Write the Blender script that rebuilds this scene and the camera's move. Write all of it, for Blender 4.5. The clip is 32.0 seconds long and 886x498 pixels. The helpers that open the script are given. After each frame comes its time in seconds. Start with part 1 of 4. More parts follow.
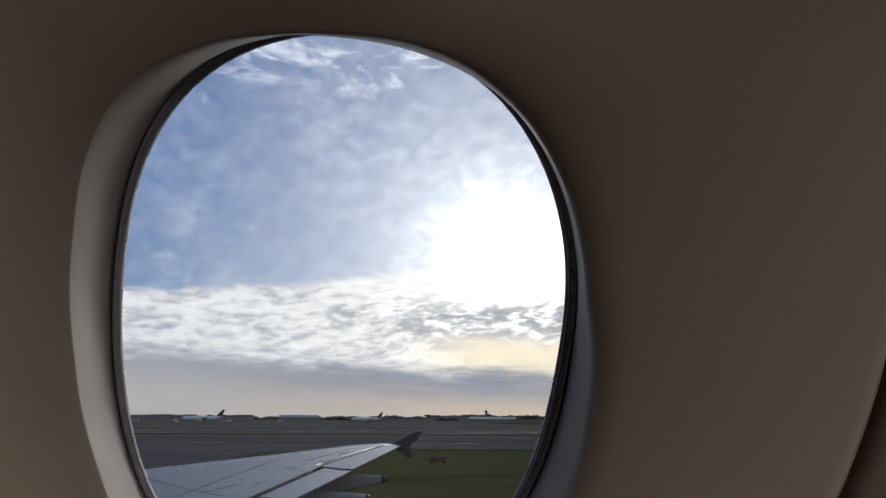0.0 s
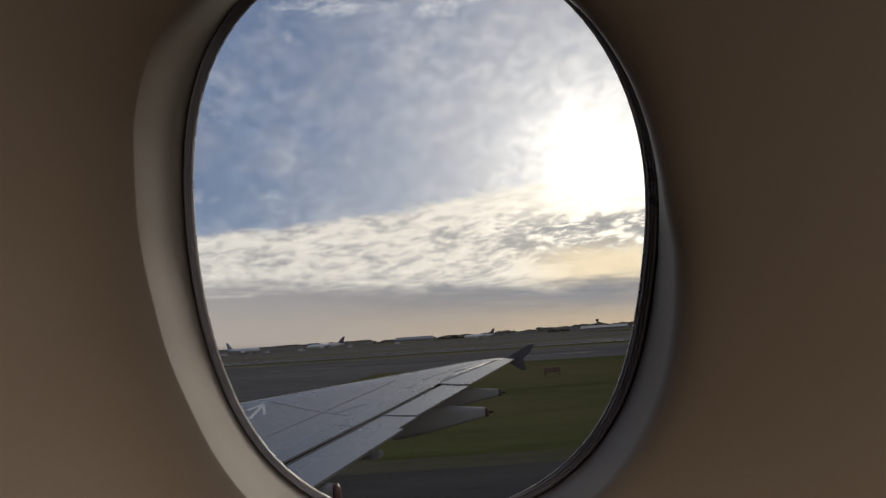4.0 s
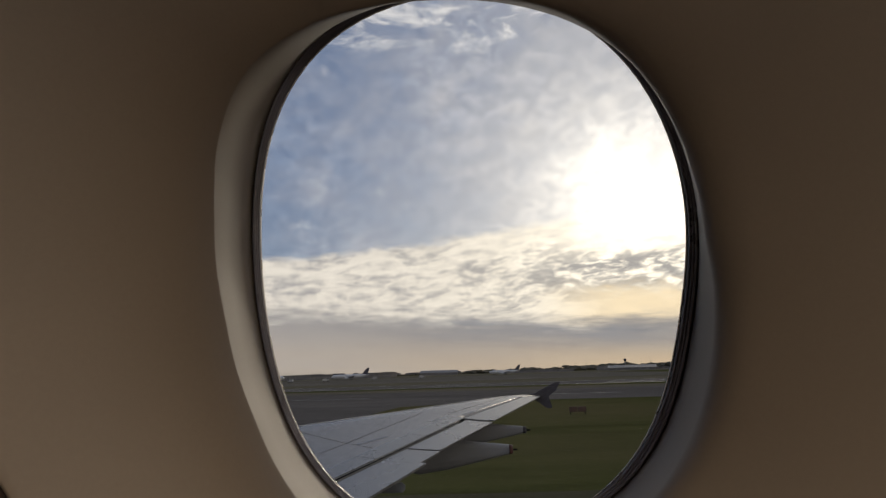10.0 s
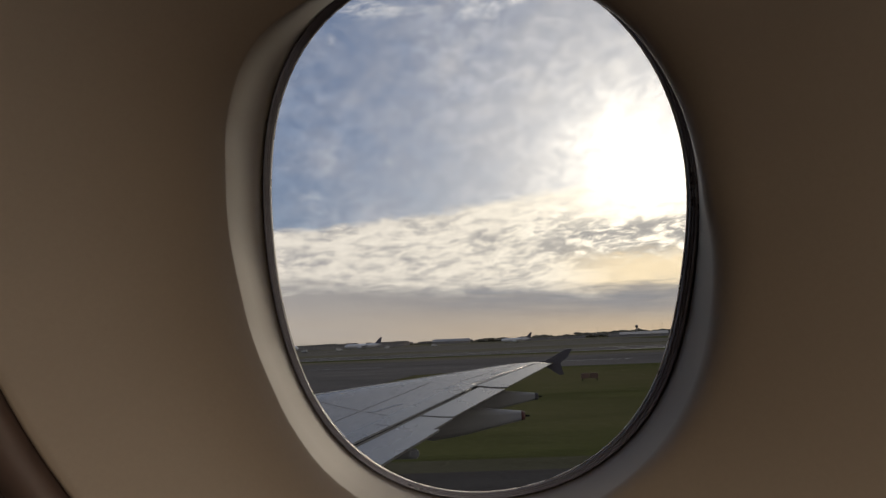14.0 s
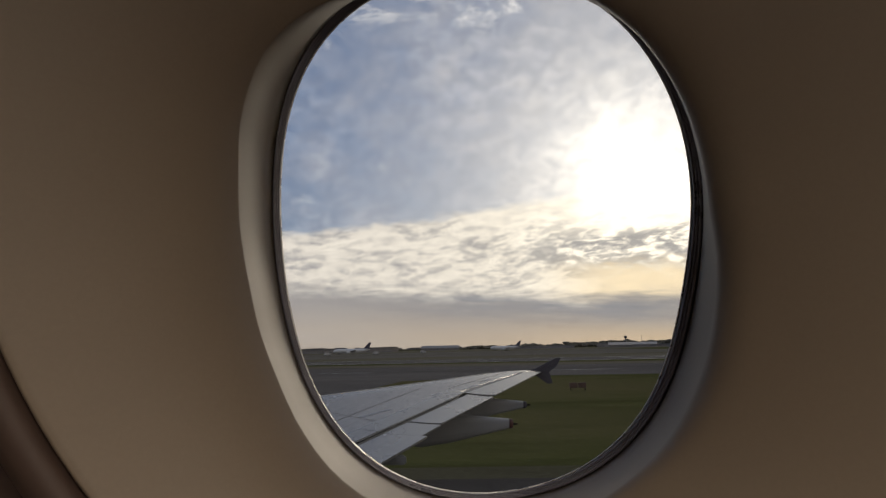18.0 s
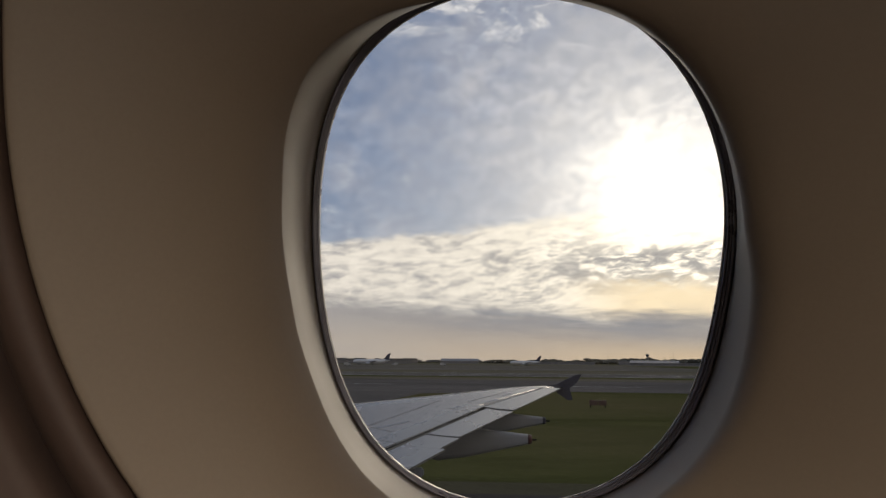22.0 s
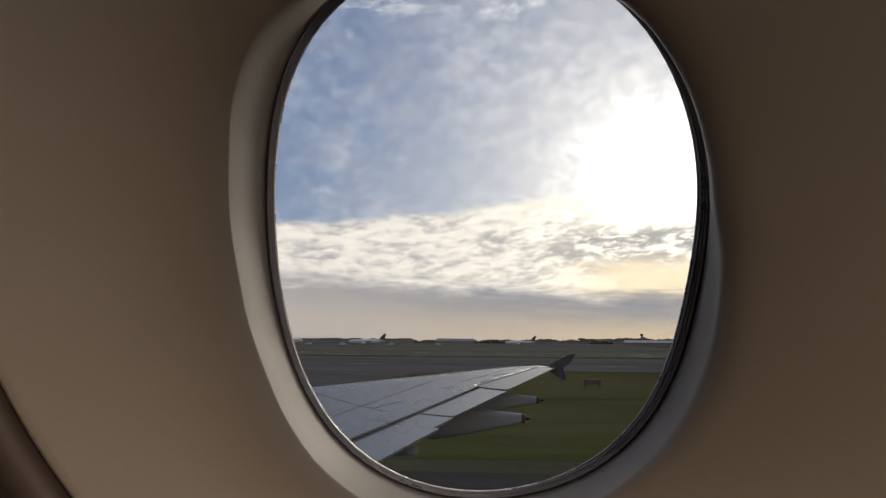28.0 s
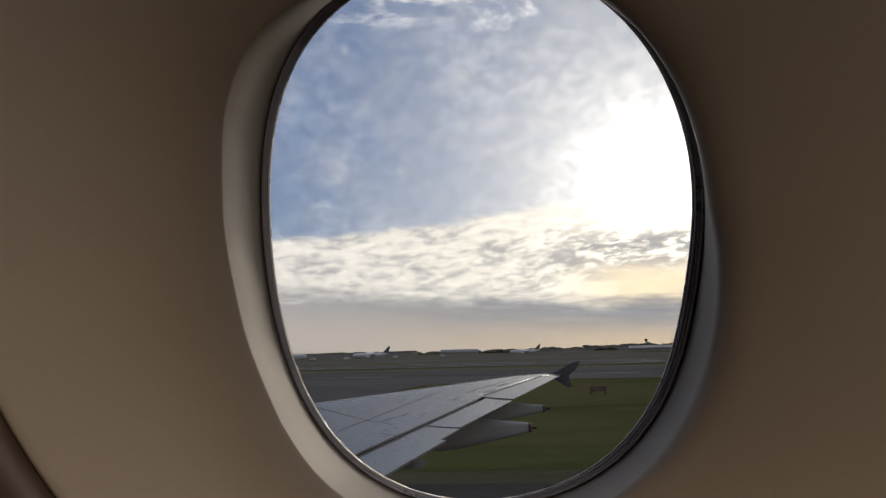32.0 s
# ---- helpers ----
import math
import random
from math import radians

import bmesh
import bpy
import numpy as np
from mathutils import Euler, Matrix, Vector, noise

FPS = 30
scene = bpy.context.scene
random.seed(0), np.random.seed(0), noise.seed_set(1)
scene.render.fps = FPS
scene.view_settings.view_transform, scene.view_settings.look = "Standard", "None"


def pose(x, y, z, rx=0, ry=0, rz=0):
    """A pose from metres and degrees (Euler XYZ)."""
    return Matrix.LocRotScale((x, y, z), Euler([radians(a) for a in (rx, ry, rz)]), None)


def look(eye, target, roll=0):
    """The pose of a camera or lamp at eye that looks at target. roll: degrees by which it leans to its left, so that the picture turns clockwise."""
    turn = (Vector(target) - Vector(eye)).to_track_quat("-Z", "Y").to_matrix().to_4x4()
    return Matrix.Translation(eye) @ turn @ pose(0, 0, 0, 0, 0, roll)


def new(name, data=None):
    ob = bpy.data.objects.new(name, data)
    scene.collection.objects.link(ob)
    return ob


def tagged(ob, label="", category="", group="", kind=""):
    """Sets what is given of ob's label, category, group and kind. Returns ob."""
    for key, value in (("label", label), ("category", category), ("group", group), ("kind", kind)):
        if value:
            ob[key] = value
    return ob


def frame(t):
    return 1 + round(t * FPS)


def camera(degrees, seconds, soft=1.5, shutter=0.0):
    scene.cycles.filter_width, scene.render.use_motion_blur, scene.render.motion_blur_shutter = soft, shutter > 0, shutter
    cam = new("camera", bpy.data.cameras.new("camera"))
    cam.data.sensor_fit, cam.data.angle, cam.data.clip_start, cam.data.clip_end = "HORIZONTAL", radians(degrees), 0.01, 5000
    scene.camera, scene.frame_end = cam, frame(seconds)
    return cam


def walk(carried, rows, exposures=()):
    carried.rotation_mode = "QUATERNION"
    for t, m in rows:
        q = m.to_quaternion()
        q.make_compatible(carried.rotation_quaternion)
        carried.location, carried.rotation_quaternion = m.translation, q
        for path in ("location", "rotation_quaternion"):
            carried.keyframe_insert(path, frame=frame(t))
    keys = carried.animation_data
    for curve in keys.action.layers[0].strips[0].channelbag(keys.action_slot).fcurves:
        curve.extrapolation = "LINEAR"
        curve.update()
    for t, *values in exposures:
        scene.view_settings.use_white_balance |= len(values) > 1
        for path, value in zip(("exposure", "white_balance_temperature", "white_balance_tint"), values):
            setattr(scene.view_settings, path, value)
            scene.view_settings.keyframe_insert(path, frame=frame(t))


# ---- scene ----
FAR_FILL = 15.2        # watts of each added fill lamp at the unseen far wall
CEILING_FILL = 86.0    # watts of the added, unseen ceiling strip
EXPOSURES = [(0.0, 0.05, 5700, 10), (1.5, 0.0, 5900, 10), (4.0, -0.15, 6450, 10), (7.0, -0.1, 6700, 10), (14.0, -0.1, 6700, 10),
             (23.5, -0.05, 6700, 10), (24.5, -0.2, 6650, 10), (25.5, -0.2, 6650, 10), (27.5, 0.1, 6500, 10), (32.0, 0.1, 6450, 10)]
cam = camera(64.19, 32.0, 1.3)


def view(x, y, z, yaw, pitch, roll):
    """The camera's pose: turned left by yaw, up by pitch, rolled anticlockwise, in degrees."""
    return pose(x, y, z, 90 + pitch, 0, yaw) @ pose(0, 0, 0, 0, 0, roll)


walk(cam, [
    (0.0, view(-0.0103, -0.3930, 4.3921, -8.92, 13.48, 0.35)),
    (0.5, view(-0.0057, -0.3855, 4.3912, -9.48, 13.10, -1.14)),
    (1.0, view(-0.0016, -0.3825, 4.3901, -9.33, 12.63, -2.20)),
    (1.5, view(-0.0055, -0.3835, 4.3893, -9.57, 12.97, -2.33)),
    (2.0, view(0.0023, -0.3833, 4.3918, -8.62, 12.01, -3.70)),
    (2.5, view(-0.0041, -0.3697, 4.3886, -7.16, 9.70, -0.32)),
    (3.0, view(0.0009, -0.3635, 4.3916, -6.90, 8.05, -3.65)),
    (3.5, view(0.0086, -0.3658, 4.3971, -1.92, 7.37, -2.80)),
    (4.0, view(0.0083, -0.3794, 4.3948, -0.54, 7.09, -3.72)),
    (4.5, view(0.0008, -0.3806, 4.3929, 0.53, 7.32, -2.76)),
    (6.5, view(-0.0124, -0.3815, 4.3873, 1.98, 8.52, 0.28)),
    (7.0, view(-0.0135, -0.3803, 4.3872, 1.92, 8.31, 0.83)),
    (7.5, view(-0.0115, -0.3871, 4.3876, 2.14, 9.17, 0.07)),
    (8.0, view(-0.0003, -0.3931, 4.3897, 0.98, 9.64, -5.28)),
    (8.5, view(-0.0066, -0.3916, 4.3892, 0.49, 9.24, -5.26)),
    (9.0, view(-0.0106, -0.3960, 4.3903, 1.17, 9.53, -3.79)),
    (9.5, view(-0.0105, -0.3992, 4.3897, 1.41, 9.77, -3.17)),
    (10.0, view(-0.0043, -0.4023, 4.3902, 1.60, 9.91, -1.76)),
    (10.5, view(0.0039, -0.4079, 4.3886, 2.00, 6.87, -3.45)),
    (11.0, view(0.0027, -0.4037, 4.3878, 2.12, 6.40, -3.24)),
    (11.5, view(0.0012, -0.4047, 4.3876, 2.18, 6.55, -2.63)),
    (12.0, view(0.0004, -0.4069, 4.3877, 2.31, 6.77, -2.57)),
    (12.5, view(-0.0008, -0.4077, 4.3874, 2.48, 6.88, -2.08)),
    (13.0, view(-0.0014, -0.4105, 4.3871, 2.61, 7.10, -2.08)),
    (13.5, view(-0.0016, -0.4114, 4.3867, 2.62, 7.26, -2.02)),
    (14.0, view(-0.0012, -0.4126, 4.3869, 2.57, 7.45, -2.39)),
    (14.5, view(-0.0029, -0.4130, 4.3874, 2.58, 7.43, -2.02)),
    (16.5, view(-0.0095, -0.4168, 4.3842, 2.09, 8.07, -1.07)),
    (17.0, view(-0.0102, -0.4174, 4.3838, 1.89, 7.99, -1.15)),
    (17.5, view(-0.0103, -0.4166, 4.3840, 1.84, 7.87, -1.24)),
    (18.0, view(-0.0104, -0.4173, 4.3840, 1.83, 7.96, -1.21)),
    (18.5, view(-0.0105, -0.4177, 4.3840, 1.79, 7.99, -1.07)),
    (19.0, view(-0.0123, -0.4183, 4.3838, 1.85, 8.08, -0.38)),
    (19.5, view(-0.0150, -0.4201, 4.3831, 1.96, 8.20, 0.67)),
    (20.0, view(-0.0151, -0.4172, 4.3828, 2.25, 8.04, 1.29)),
    (20.5, view(-0.0151, -0.4230, 4.3837, 3.26, 8.36, 0.18)),
    (21.0, view(-0.0178, -0.4291, 4.3830, 3.91, 8.82, 1.27)),
    (21.5, view(-0.0190, -0.4253, 4.3824, 3.50, 8.72, 1.06)),
    (22.0, view(-0.0176, -0.4258, 4.3824, 3.64, 8.99, 0.47)),
    (22.5, view(-0.0163, -0.4275, 4.3823, 3.71, 9.08, -0.12)),
    (23.0, view(-0.0188, -0.4249, 4.3820, 3.22, 9.07, 0.69)),
    (23.5, view(-0.0178, -0.4262, 4.3819, 2.98, 9.34, -0.05)),
    (24.0, view(-0.0030, -0.4164, 4.3932, 1.86, 8.36, -2.14)),
    (24.5, view(0.0296, -0.4173, 4.4268, 3.42, 4.48, -0.95)),
    (25.0, view(0.0460, -0.4170, 4.4325, 5.09, 4.33, -0.65)),
    (25.5, view(0.0590, -0.4180, 4.4270, 8.89, 3.42, -0.71)),
    (27.5, view(0.0021, -0.4149, 4.3877, 3.69, 7.98, 0.55)),
    (28.0, view(0.0014, -0.4058, 4.3843, 3.25, 7.40, 0.39)),
    (28.5, view(0.0052, -0.4065, 4.3828, 4.02, 7.98, -2.65)),
    (29.0, view(0.0045, -0.4056, 4.3830, 4.31, 8.02, -2.70)),
    (29.5, view(0.0054, -0.4071, 4.3826, 4.48, 8.11, -3.13)),
    (30.0, view(0.0033, -0.4095, 4.3836, 4.24, 8.17, -3.98)),
    (30.5, view(0.0027, -0.4094, 4.3828, 4.52, 8.21, -2.53)),
    (31.0, view(0.0024, -0.4099, 4.3828, 4.63, 8.24, -2.41)),
    (31.5, view(0.0025, -0.4089, 4.3828, 4.01, 8.41, -1.38)),
    (32.0, view(0.0040, -0.4048, 4.3828, 3.33, 8.30, -1.42)),
], EXPOSURES)

# ---- world, sun and exposure ----
WZ = 4.45            # height of the window's middle over the ground
SUN_AZ, SUN_EL = 12.6, 13.9


class Graph:
    """Small helper to wire shader nodes."""

    def __init__(self, tree):
        self.t = tree
        tree.nodes.clear()

    def put(self, kind):
        return self.t.nodes.new(kind)

    def plug(self, socket, v):
        if isinstance(v, bpy.types.NodeSocket):
            self.t.links.new(v, socket)
        elif v is not None:
            if isinstance(v, (tuple, list)) and len(v) == 3 and socket.type == "RGBA":
                v = (*v, 1)
            socket.default_value = v

    def math(self, op, a, b=None, c=None, clamp=False):
        n = self.put("ShaderNodeMath")
        n.operation, n.use_clamp = op, clamp
        for s, v in zip(n.inputs, (a, b, c)):
            self.plug(s, v)
        return n.outputs[0]

    def mix(self, f, a, b, blend="MIX"):
        n = self.put("ShaderNodeMix")
        n.data_type, n.blend_type = "RGBA", blend
        self.plug(n.inputs[0], f), self.plug(n.inputs[6], a), self.plug(n.inputs[7], b)
        return n.outputs[2]

    def smooth(self, v, lo, hi, a=0.0, b=1.0):
        n = self.put("ShaderNodeMapRange")
        n.interpolation_type = "SMOOTHSTEP"
        for s, w in zip(n.inputs, (v, lo, hi, a, b)):
            self.plug(s, w)
        return n.outputs[0]

    def vec(self, x, y, z=0.0):
        n = self.put("ShaderNodeCombineXYZ")
        for s, v in zip(n.inputs, (x, y, z)):
            self.plug(s, v)
        return n.outputs[0]

    def noise(self, v, scale, detail=4.0, rough=0.55, warp=0.0):
        n = self.put("ShaderNodeTexNoise")
        self.plug(n.inputs["Vector"], v)
        n.inputs["Scale"].default_value, n.inputs["Detail"].default_value = scale, detail
        n.inputs["Roughness"].default_value, n.inputs["Distortion"].default_value = rough, warp
        return n.outputs["Fac"]

    def ramp(self, f, *stops):
        n = self.put("ShaderNodeValToRGB")
        e = n.color_ramp.elements
        while len(e) < len(stops):
            e.new(0.5)
        for k, (at, col) in zip(e, stops):
            k.position, k.color = at, (*col, 1)
        self.plug(n.inputs[0], f)
        return n.outputs[0]


sun_dir = Vector((math.sin(radians(SUN_AZ)) * math.cos(radians(SUN_EL)),
                  math.cos(radians(SUN_AZ)) * math.cos(radians(SUN_EL)), math.sin(radians(SUN_EL))))


sky_turn = Euler((0.0, radians(2.4), radians(-0.95)))     # the cloud layers lie a little askew
cloud_sun = sun_dir.copy()
sun_dir.rotate(sky_turn)


def make_sky():
    """Evening sky: thin veil over blue, a field of small bright clouds with a sharp upper edge, a grey bank on the horizon."""
    world = bpy.data.worlds.new("sky")
    scene.world = world
    world.use_nodes = True
    g = Graph(world.node_tree)
    turn = g.put("ShaderNodeMapping")
    turn.vector_type = "TEXTURE"
    turn.inputs["Rotation"].default_value = sky_turn
    g.plug(turn.inputs[0], g.put("ShaderNodeTexCoord").outputs["Generated"])
    co = turn.outputs[0]
    sep = g.put("ShaderNodeSeparateXYZ")
    g.plug(sep.inputs[0], co)
    x, y, z = sep.outputs
    el = g.math("MULTIPLY", g.math("ARCSINE", z), 57.2958)
    az = g.math("MULTIPLY", g.math("ARCTAN2", x, y), 57.2958)
    polar = g.vec(g.math("MULTIPLY", az, 0.05), g.math("MULTIPLY", el, 0.09))
    dot = g.put("ShaderNodeVectorMath")
    dot.operation = "DOT_PRODUCT"
    g.plug(dot.inputs[0], co)
    dot.inputs[1].default_value = cloud_sun
    gap = g.math("MULTIPLY", g.math("ARCCOSINE", g.math("MINIMUM", dot.outputs["Value"], 0.99999)), 57.2958)
    wide = g.math("EXPONENT", g.math("DIVIDE", gap, -10.5))

    sky = g.put("ShaderNodeTexSky")
    sky.sky_type, sky.sun_disc = "NISHITA", False
    sky.sun_elevation, sky.sun_rotation = radians(SUN_EL), radians(SUN_AZ)
    clear = g.mix(1.0, sky.outputs[0], (0.055, 0.062, 0.075), "MULTIPLY")

    slope = g.vec(g.math("ADD", g.math("MULTIPLY", az, 0.10), g.math("MULTIPLY", el, -0.05)), g.math("ADD", g.math("MULTIPLY", el, 0.13), g.math("MULTIPLY", az, 0.03)))
    big = g.noise(slope, 1.15, 5, 0.55, 0.6)
    fine = g.noise(slope, 3.1, 6, 0.52, 0.35)
    wisp = g.math("ADD", g.math("MULTIPLY", big, 0.48), g.math("MULTIPLY", fine, 0.52))
    lean_f = g.smooth(az, -20.0, 12.0, 0.16, 0.68)
    veil_f = g.math("ADD", lean_f, g.math("MULTIPLY", g.math("SUBTRACT", wisp, 0.5), 3.0), clamp=True)
    veil = g.mix(wide, (0.40, 0.425, 0.505), (0.53, 0.51, 0.52))
    deep_blue = g.mix(0.62, clear, (0.150, 0.222, 0.385))
    col = g.mix(g.math("MULTIPLY", veil_f, 0.92), deep_blue, veil)
    # flocks of small cloud cells, with darker gaps between
    cells = g.noise(slope, 5.6, 8, 0.62, 0.5)
    flock = g.smooth(g.noise(slope, 0.9, 3, 0.5), 0.40, 0.62, 0.35, 1.0)
    col = g.mix(1.0, col, g.mix(g.math("MULTIPLY", flock, g.smooth(cells, 0.36, 0.66)), (0.84, 0.86, 0.89), (1.16, 1.13, 1.09)), "MULTIPLY")
    puff = g.math("MULTIPLY", g.smooth(g.noise(slope, 4.2, 4, 0.5, 0.2), 0.60, 0.80), 0.4)
    col = g.mix(puff, col, (0.66, 0.67, 0.70))

    # ragged bright patches high up
    high = g.math("MULTIPLY", g.smooth(g.noise(g.vec(g.math("MULTIPLY", az, 0.045), g.math("MULTIPLY", el, 0.14)), 3.4, 7, 0.66, 0.5), 0.50, 0.66),
                  g.smooth(el, 24.0, 27.0))
    col = g.mix(g.math("MULTIPLY", high, 0.8), col, (0.86, 0.84, 0.83))

    # field of small clouds under a slanting upper edge
    edge = g.math("ADD", g.math("MULTIPLY", az, 0.15), 9.9)
    edge = g.math("ADD", edge, g.math("MULTIPLY", g.noise(polar, 5.0, 6, 0.6), 2.4))
    field_f = g.smooth(g.math("SUBTRACT", edge, el), -0.3, 0.6)
    lay = g.vec(g.math("MULTIPLY", az, 0.095), g.math("ADD", g.math("MULTIPLY", el, 0.27), g.math("MULTIPLY", az, -0.025)))
    rough_n, soft_n = g.noise(lay, 7.5, 9, 0.64, 0.35), g.noise(lay, 2.6, 4, 0.55, 0.8)
    lumps = g.math("ADD", g.math("MULTIPLY", rough_n, 0.55), g.math("MULTIPLY", soft_n, 0.45))
    body = g.ramp(lumps, (0.37, (0.47, 0.445, 0.44)), (0.43, (0.66, 0.615, 0.57)), (0.50, (0.86, 0.79, 0.70)), (0.60, (1.0, 0.92, 0.81)))
    field = g.mix(g.math("MULTIPLY", wide, 0.5), body, (1.0, 0.87, 0.62))
    col = g.mix(g.math("MULTIPLY", field_f, 0.93), col, field)

    # glow of the veiled sun, broken by cloud
    broken = g.math("ADD", gap, g.math("MULTIPLY", g.math("SUBTRACT", 0.55, wisp), 15.0))
    broken = g.math("ADD", broken, g.math("MULTIPLY", g.math("SUBTRACT", 0.5, cells), 7.0))
    near = g.math("EXPONENT", g.math("MULTIPLY", g.math("POWER", g.math("MAXIMUM", g.math("DIVIDE", broken, 3.4), 0.0), 0.92), -1.0))
    glow = g.mix(near, (0, 0, 0), (2.3, 2.15, 1.85))
    glow = g.mix(1.0, glow, g.mix(wide, (0, 0, 0), (0.44, 0.38, 0.27)), "ADD")
    # a grey streak of cloud lies under the sun
    low_streak = g.math("MULTIPLY", g.smooth(g.math("SUBTRACT", el, g.math("MULTIPLY", g.math("SUBTRACT", az, 8.0), 0.10)), 9.6, 8.4), g.smooth(el, 5.8, 7.2))
    low_streak = g.math("MULTIPLY", g.math("MULTIPLY", low_streak, g.smooth(az, 1.0, 7.0)), g.smooth(lumps, 0.60, 0.46))
    dark_lump = g.math("MULTIPLY", g.math("MULTIPLY", g.smooth(lumps, 0.54, 0.42), g.smooth(el, 11.0, 8.4)), field_f)
    shade = g.math("MAXIMUM", dark_lump, low_streak)
    glow = g.mix(g.math("MULTIPLY", shade, 0.95), glow, (0.0, 0.0, 0.0))
    col = g.mix(g.math("MULTIPLY", low_streak, 0.8), col, (0.42, 0.40, 0.39))
    col = g.mix(1.0, col, glow, "ADD")
    amber = g.math("MULTIPLY", g.math("MULTIPLY", g.smooth(az, 3.0, 12.0), g.smooth(g.math("ADD", el, g.math("MULTIPLY", rough_n, 3.0)), 9.2, 7.2)), g.smooth(el, 2.8, 4.4))
    col = g.mix(g.math("MULTIPLY", amber, 0.9), col, (1.18, 0.95, 0.62))

    # grey bank over the horizon, warm at its foot
    top = g.math("ADD", g.math("MULTIPLY", g.noise(g.vec(g.math("MULTIPLY", az, 0.022), g.math("MULTIPLY", el, 0.16)), 5.0, 8, 0.66, 0.3), 4.6), 1.9)
    bank_f = g.smooth(g.math("SUBTRACT", top, el), -0.9, 1.1)
    streak = g.noise(g.vec(g.math("MULTIPLY", az, 0.03), g.math("MULTIPLY", el, 0.5)), 2.2, 5, 0.6)
    bank = g.mix(g.smooth(el, 4.2, 0.3), (0.250, 0.258, 0.290), (0.54, 0.435, 0.335))
    bank = g.mix(g.math("MULTIPLY", g.smooth(streak, 0.35, 0.7), 0.35), bank, (0.44, 0.40, 0.38))
    bank = g.mix(g.smooth(az, 1.0, -15.0, 0.0, 0.5), bank, (0.46, 0.425, 0.40))
    warm = g.math("MULTIPLY", g.smooth(az, -4.0, 18.0), g.smooth(el, 2.8, 0.3))
    bank = g.mix(g.math("MULTIPLY", warm, 0.7), bank, (0.86, 0.60, 0.33))
    wedge = g.math("MULTIPLY", g.math("MULTIPLY", g.smooth(az, -9.0, 1.0), g.smooth(az, 18.0, 10.0)), g.math("MULTIPLY", g.smooth(el, 1.6, 3.4), g.smooth(streak, 0.62, 0.38)))
    lit = g.math("MULTIPLY", wide, 0.5)
    bank = g.mix(lit, bank, (0.62, 0.54, 0.43))
    bank = g.mix(g.math("MULTIPLY", wedge, 0.75), bank, (0.275, 0.285, 0.32))
    col = g.mix(g.math("MULTIPLY", bank_f, 0.94), col, bank)
    col = g.mix(g.smooth(z, 0.0, -0.03), col, (0.10, 0.09, 0.075))

    bg = g.put("ShaderNodeBackground")
    g.plug(bg.inputs[0], col)
    bg.inputs[1].default_value = 1.0
    g.plug(g.put("ShaderNodeOutputWorld").inputs[0], bg.outputs[0])


make_sky()
lamp = bpy.data.lights.new("sun", "SUN")
lamp.energy, lamp.angle, lamp.color = 0.5, radians(11), (1.0, 0.88, 0.70)
new("sun", lamp).matrix_world = look(sun_dir * 50, (0, 0, 0))


# ---- materials ----
def material(name, base, rough=0.6, metal=0.0, spread=0.12, scale=3.0, grain=40.0, bump=0.0, spec=0.5, tint=None, stretch=(1, 1, 1), object_random=0.0):
    """A surface whose colour wanders at two scales, with fine relief."""
    m = bpy.data.materials.new(name)
    m.use_nodes = True
    g = Graph(m.node_tree)
    co = g.put("ShaderNodeTexCoord").outputs["Object"]
    mp = g.put("ShaderNodeMapping")
    g.plug(mp.inputs[0], co)
    mp.inputs["Scale"].default_value = stretch
    v = mp.outputs[0]
    n1, n2 = g.noise(v, scale, 5, 0.6), g.noise(v, grain, 4, 0.6)
    f = g.math("ADD", g.math("MULTIPLY", n1, 0.65), g.math("MULTIPLY", n2, 0.35))
    lo = tuple(c * (1 - spread) for c in base)
    hi = tint or tuple(min(1.0, c * (1 + spread)) for c in base)
    c = g.mix(g.smooth(f, 0.32, 0.68), lo, hi)
    if object_random:
        r = g.put("ShaderNodeObjectInfo").outputs["Random"]
        c = g.mix(1.0, c, g.mix(r, (1 - object_random,) * 3, (1 + object_random,) * 3), "MULTIPLY")
    b = g.put("ShaderNodeBsdfPrincipled")
    g.plug(b.inputs["Base Color"], c)
    g.plug(b.inputs["Roughness"], g.math("ADD", g.math("MULTIPLY", g.math("SUBTRACT", n1, 0.5), 0.16), rough, clamp=True))
    b.inputs["Metallic"].default_value = metal
    b.inputs["Specular IOR Level"].default_value = spec
    if bump:
        k = g.put("ShaderNodeBump")
        k.inputs["Strength"].default_value, k.inputs["Distance"].default_value = min(1.0, bump * 20), bump
        g.plug(k.inputs["Height"], n2)
        g.plug(b.inputs["Normal"], k.outputs[0])
    g.plug(g.put("ShaderNodeOutputMaterial").inputs[0], b.outputs[0])
    return m


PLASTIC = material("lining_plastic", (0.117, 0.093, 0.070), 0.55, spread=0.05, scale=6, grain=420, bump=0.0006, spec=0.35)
TRIM = material("dark_trim", (0.038, 0.024, 0.019), 0.6, spread=0.12, scale=9, grain=260, bump=0.0005, spec=0.3)
RUBBER = material("rubber", (0.066, 0.062, 0.076), 0.30, spread=0.25, scale=20, grain=200, bump=0.0003)
STEEL = material("bare_metal", (0.55, 0.53, 0.50), 0.28, metal=1.0, spread=0.1, scale=30, grain=220)
CABIN = material("cabin_lining", (0.55, 0.48, 0.40), 0.7, spread=0.06, scale=2, grain=120)
CARPET = material("carpet", (0.10, 0.09, 0.09), 0.9, spread=0.3, scale=6, grain=300)
WING_PAINT = material("wing_paint", (0.138, 0.130, 0.122), 0.25, spread=0.34, scale=0.7, grain=14, spec=0.5, stretch=(1, 0.35, 1))
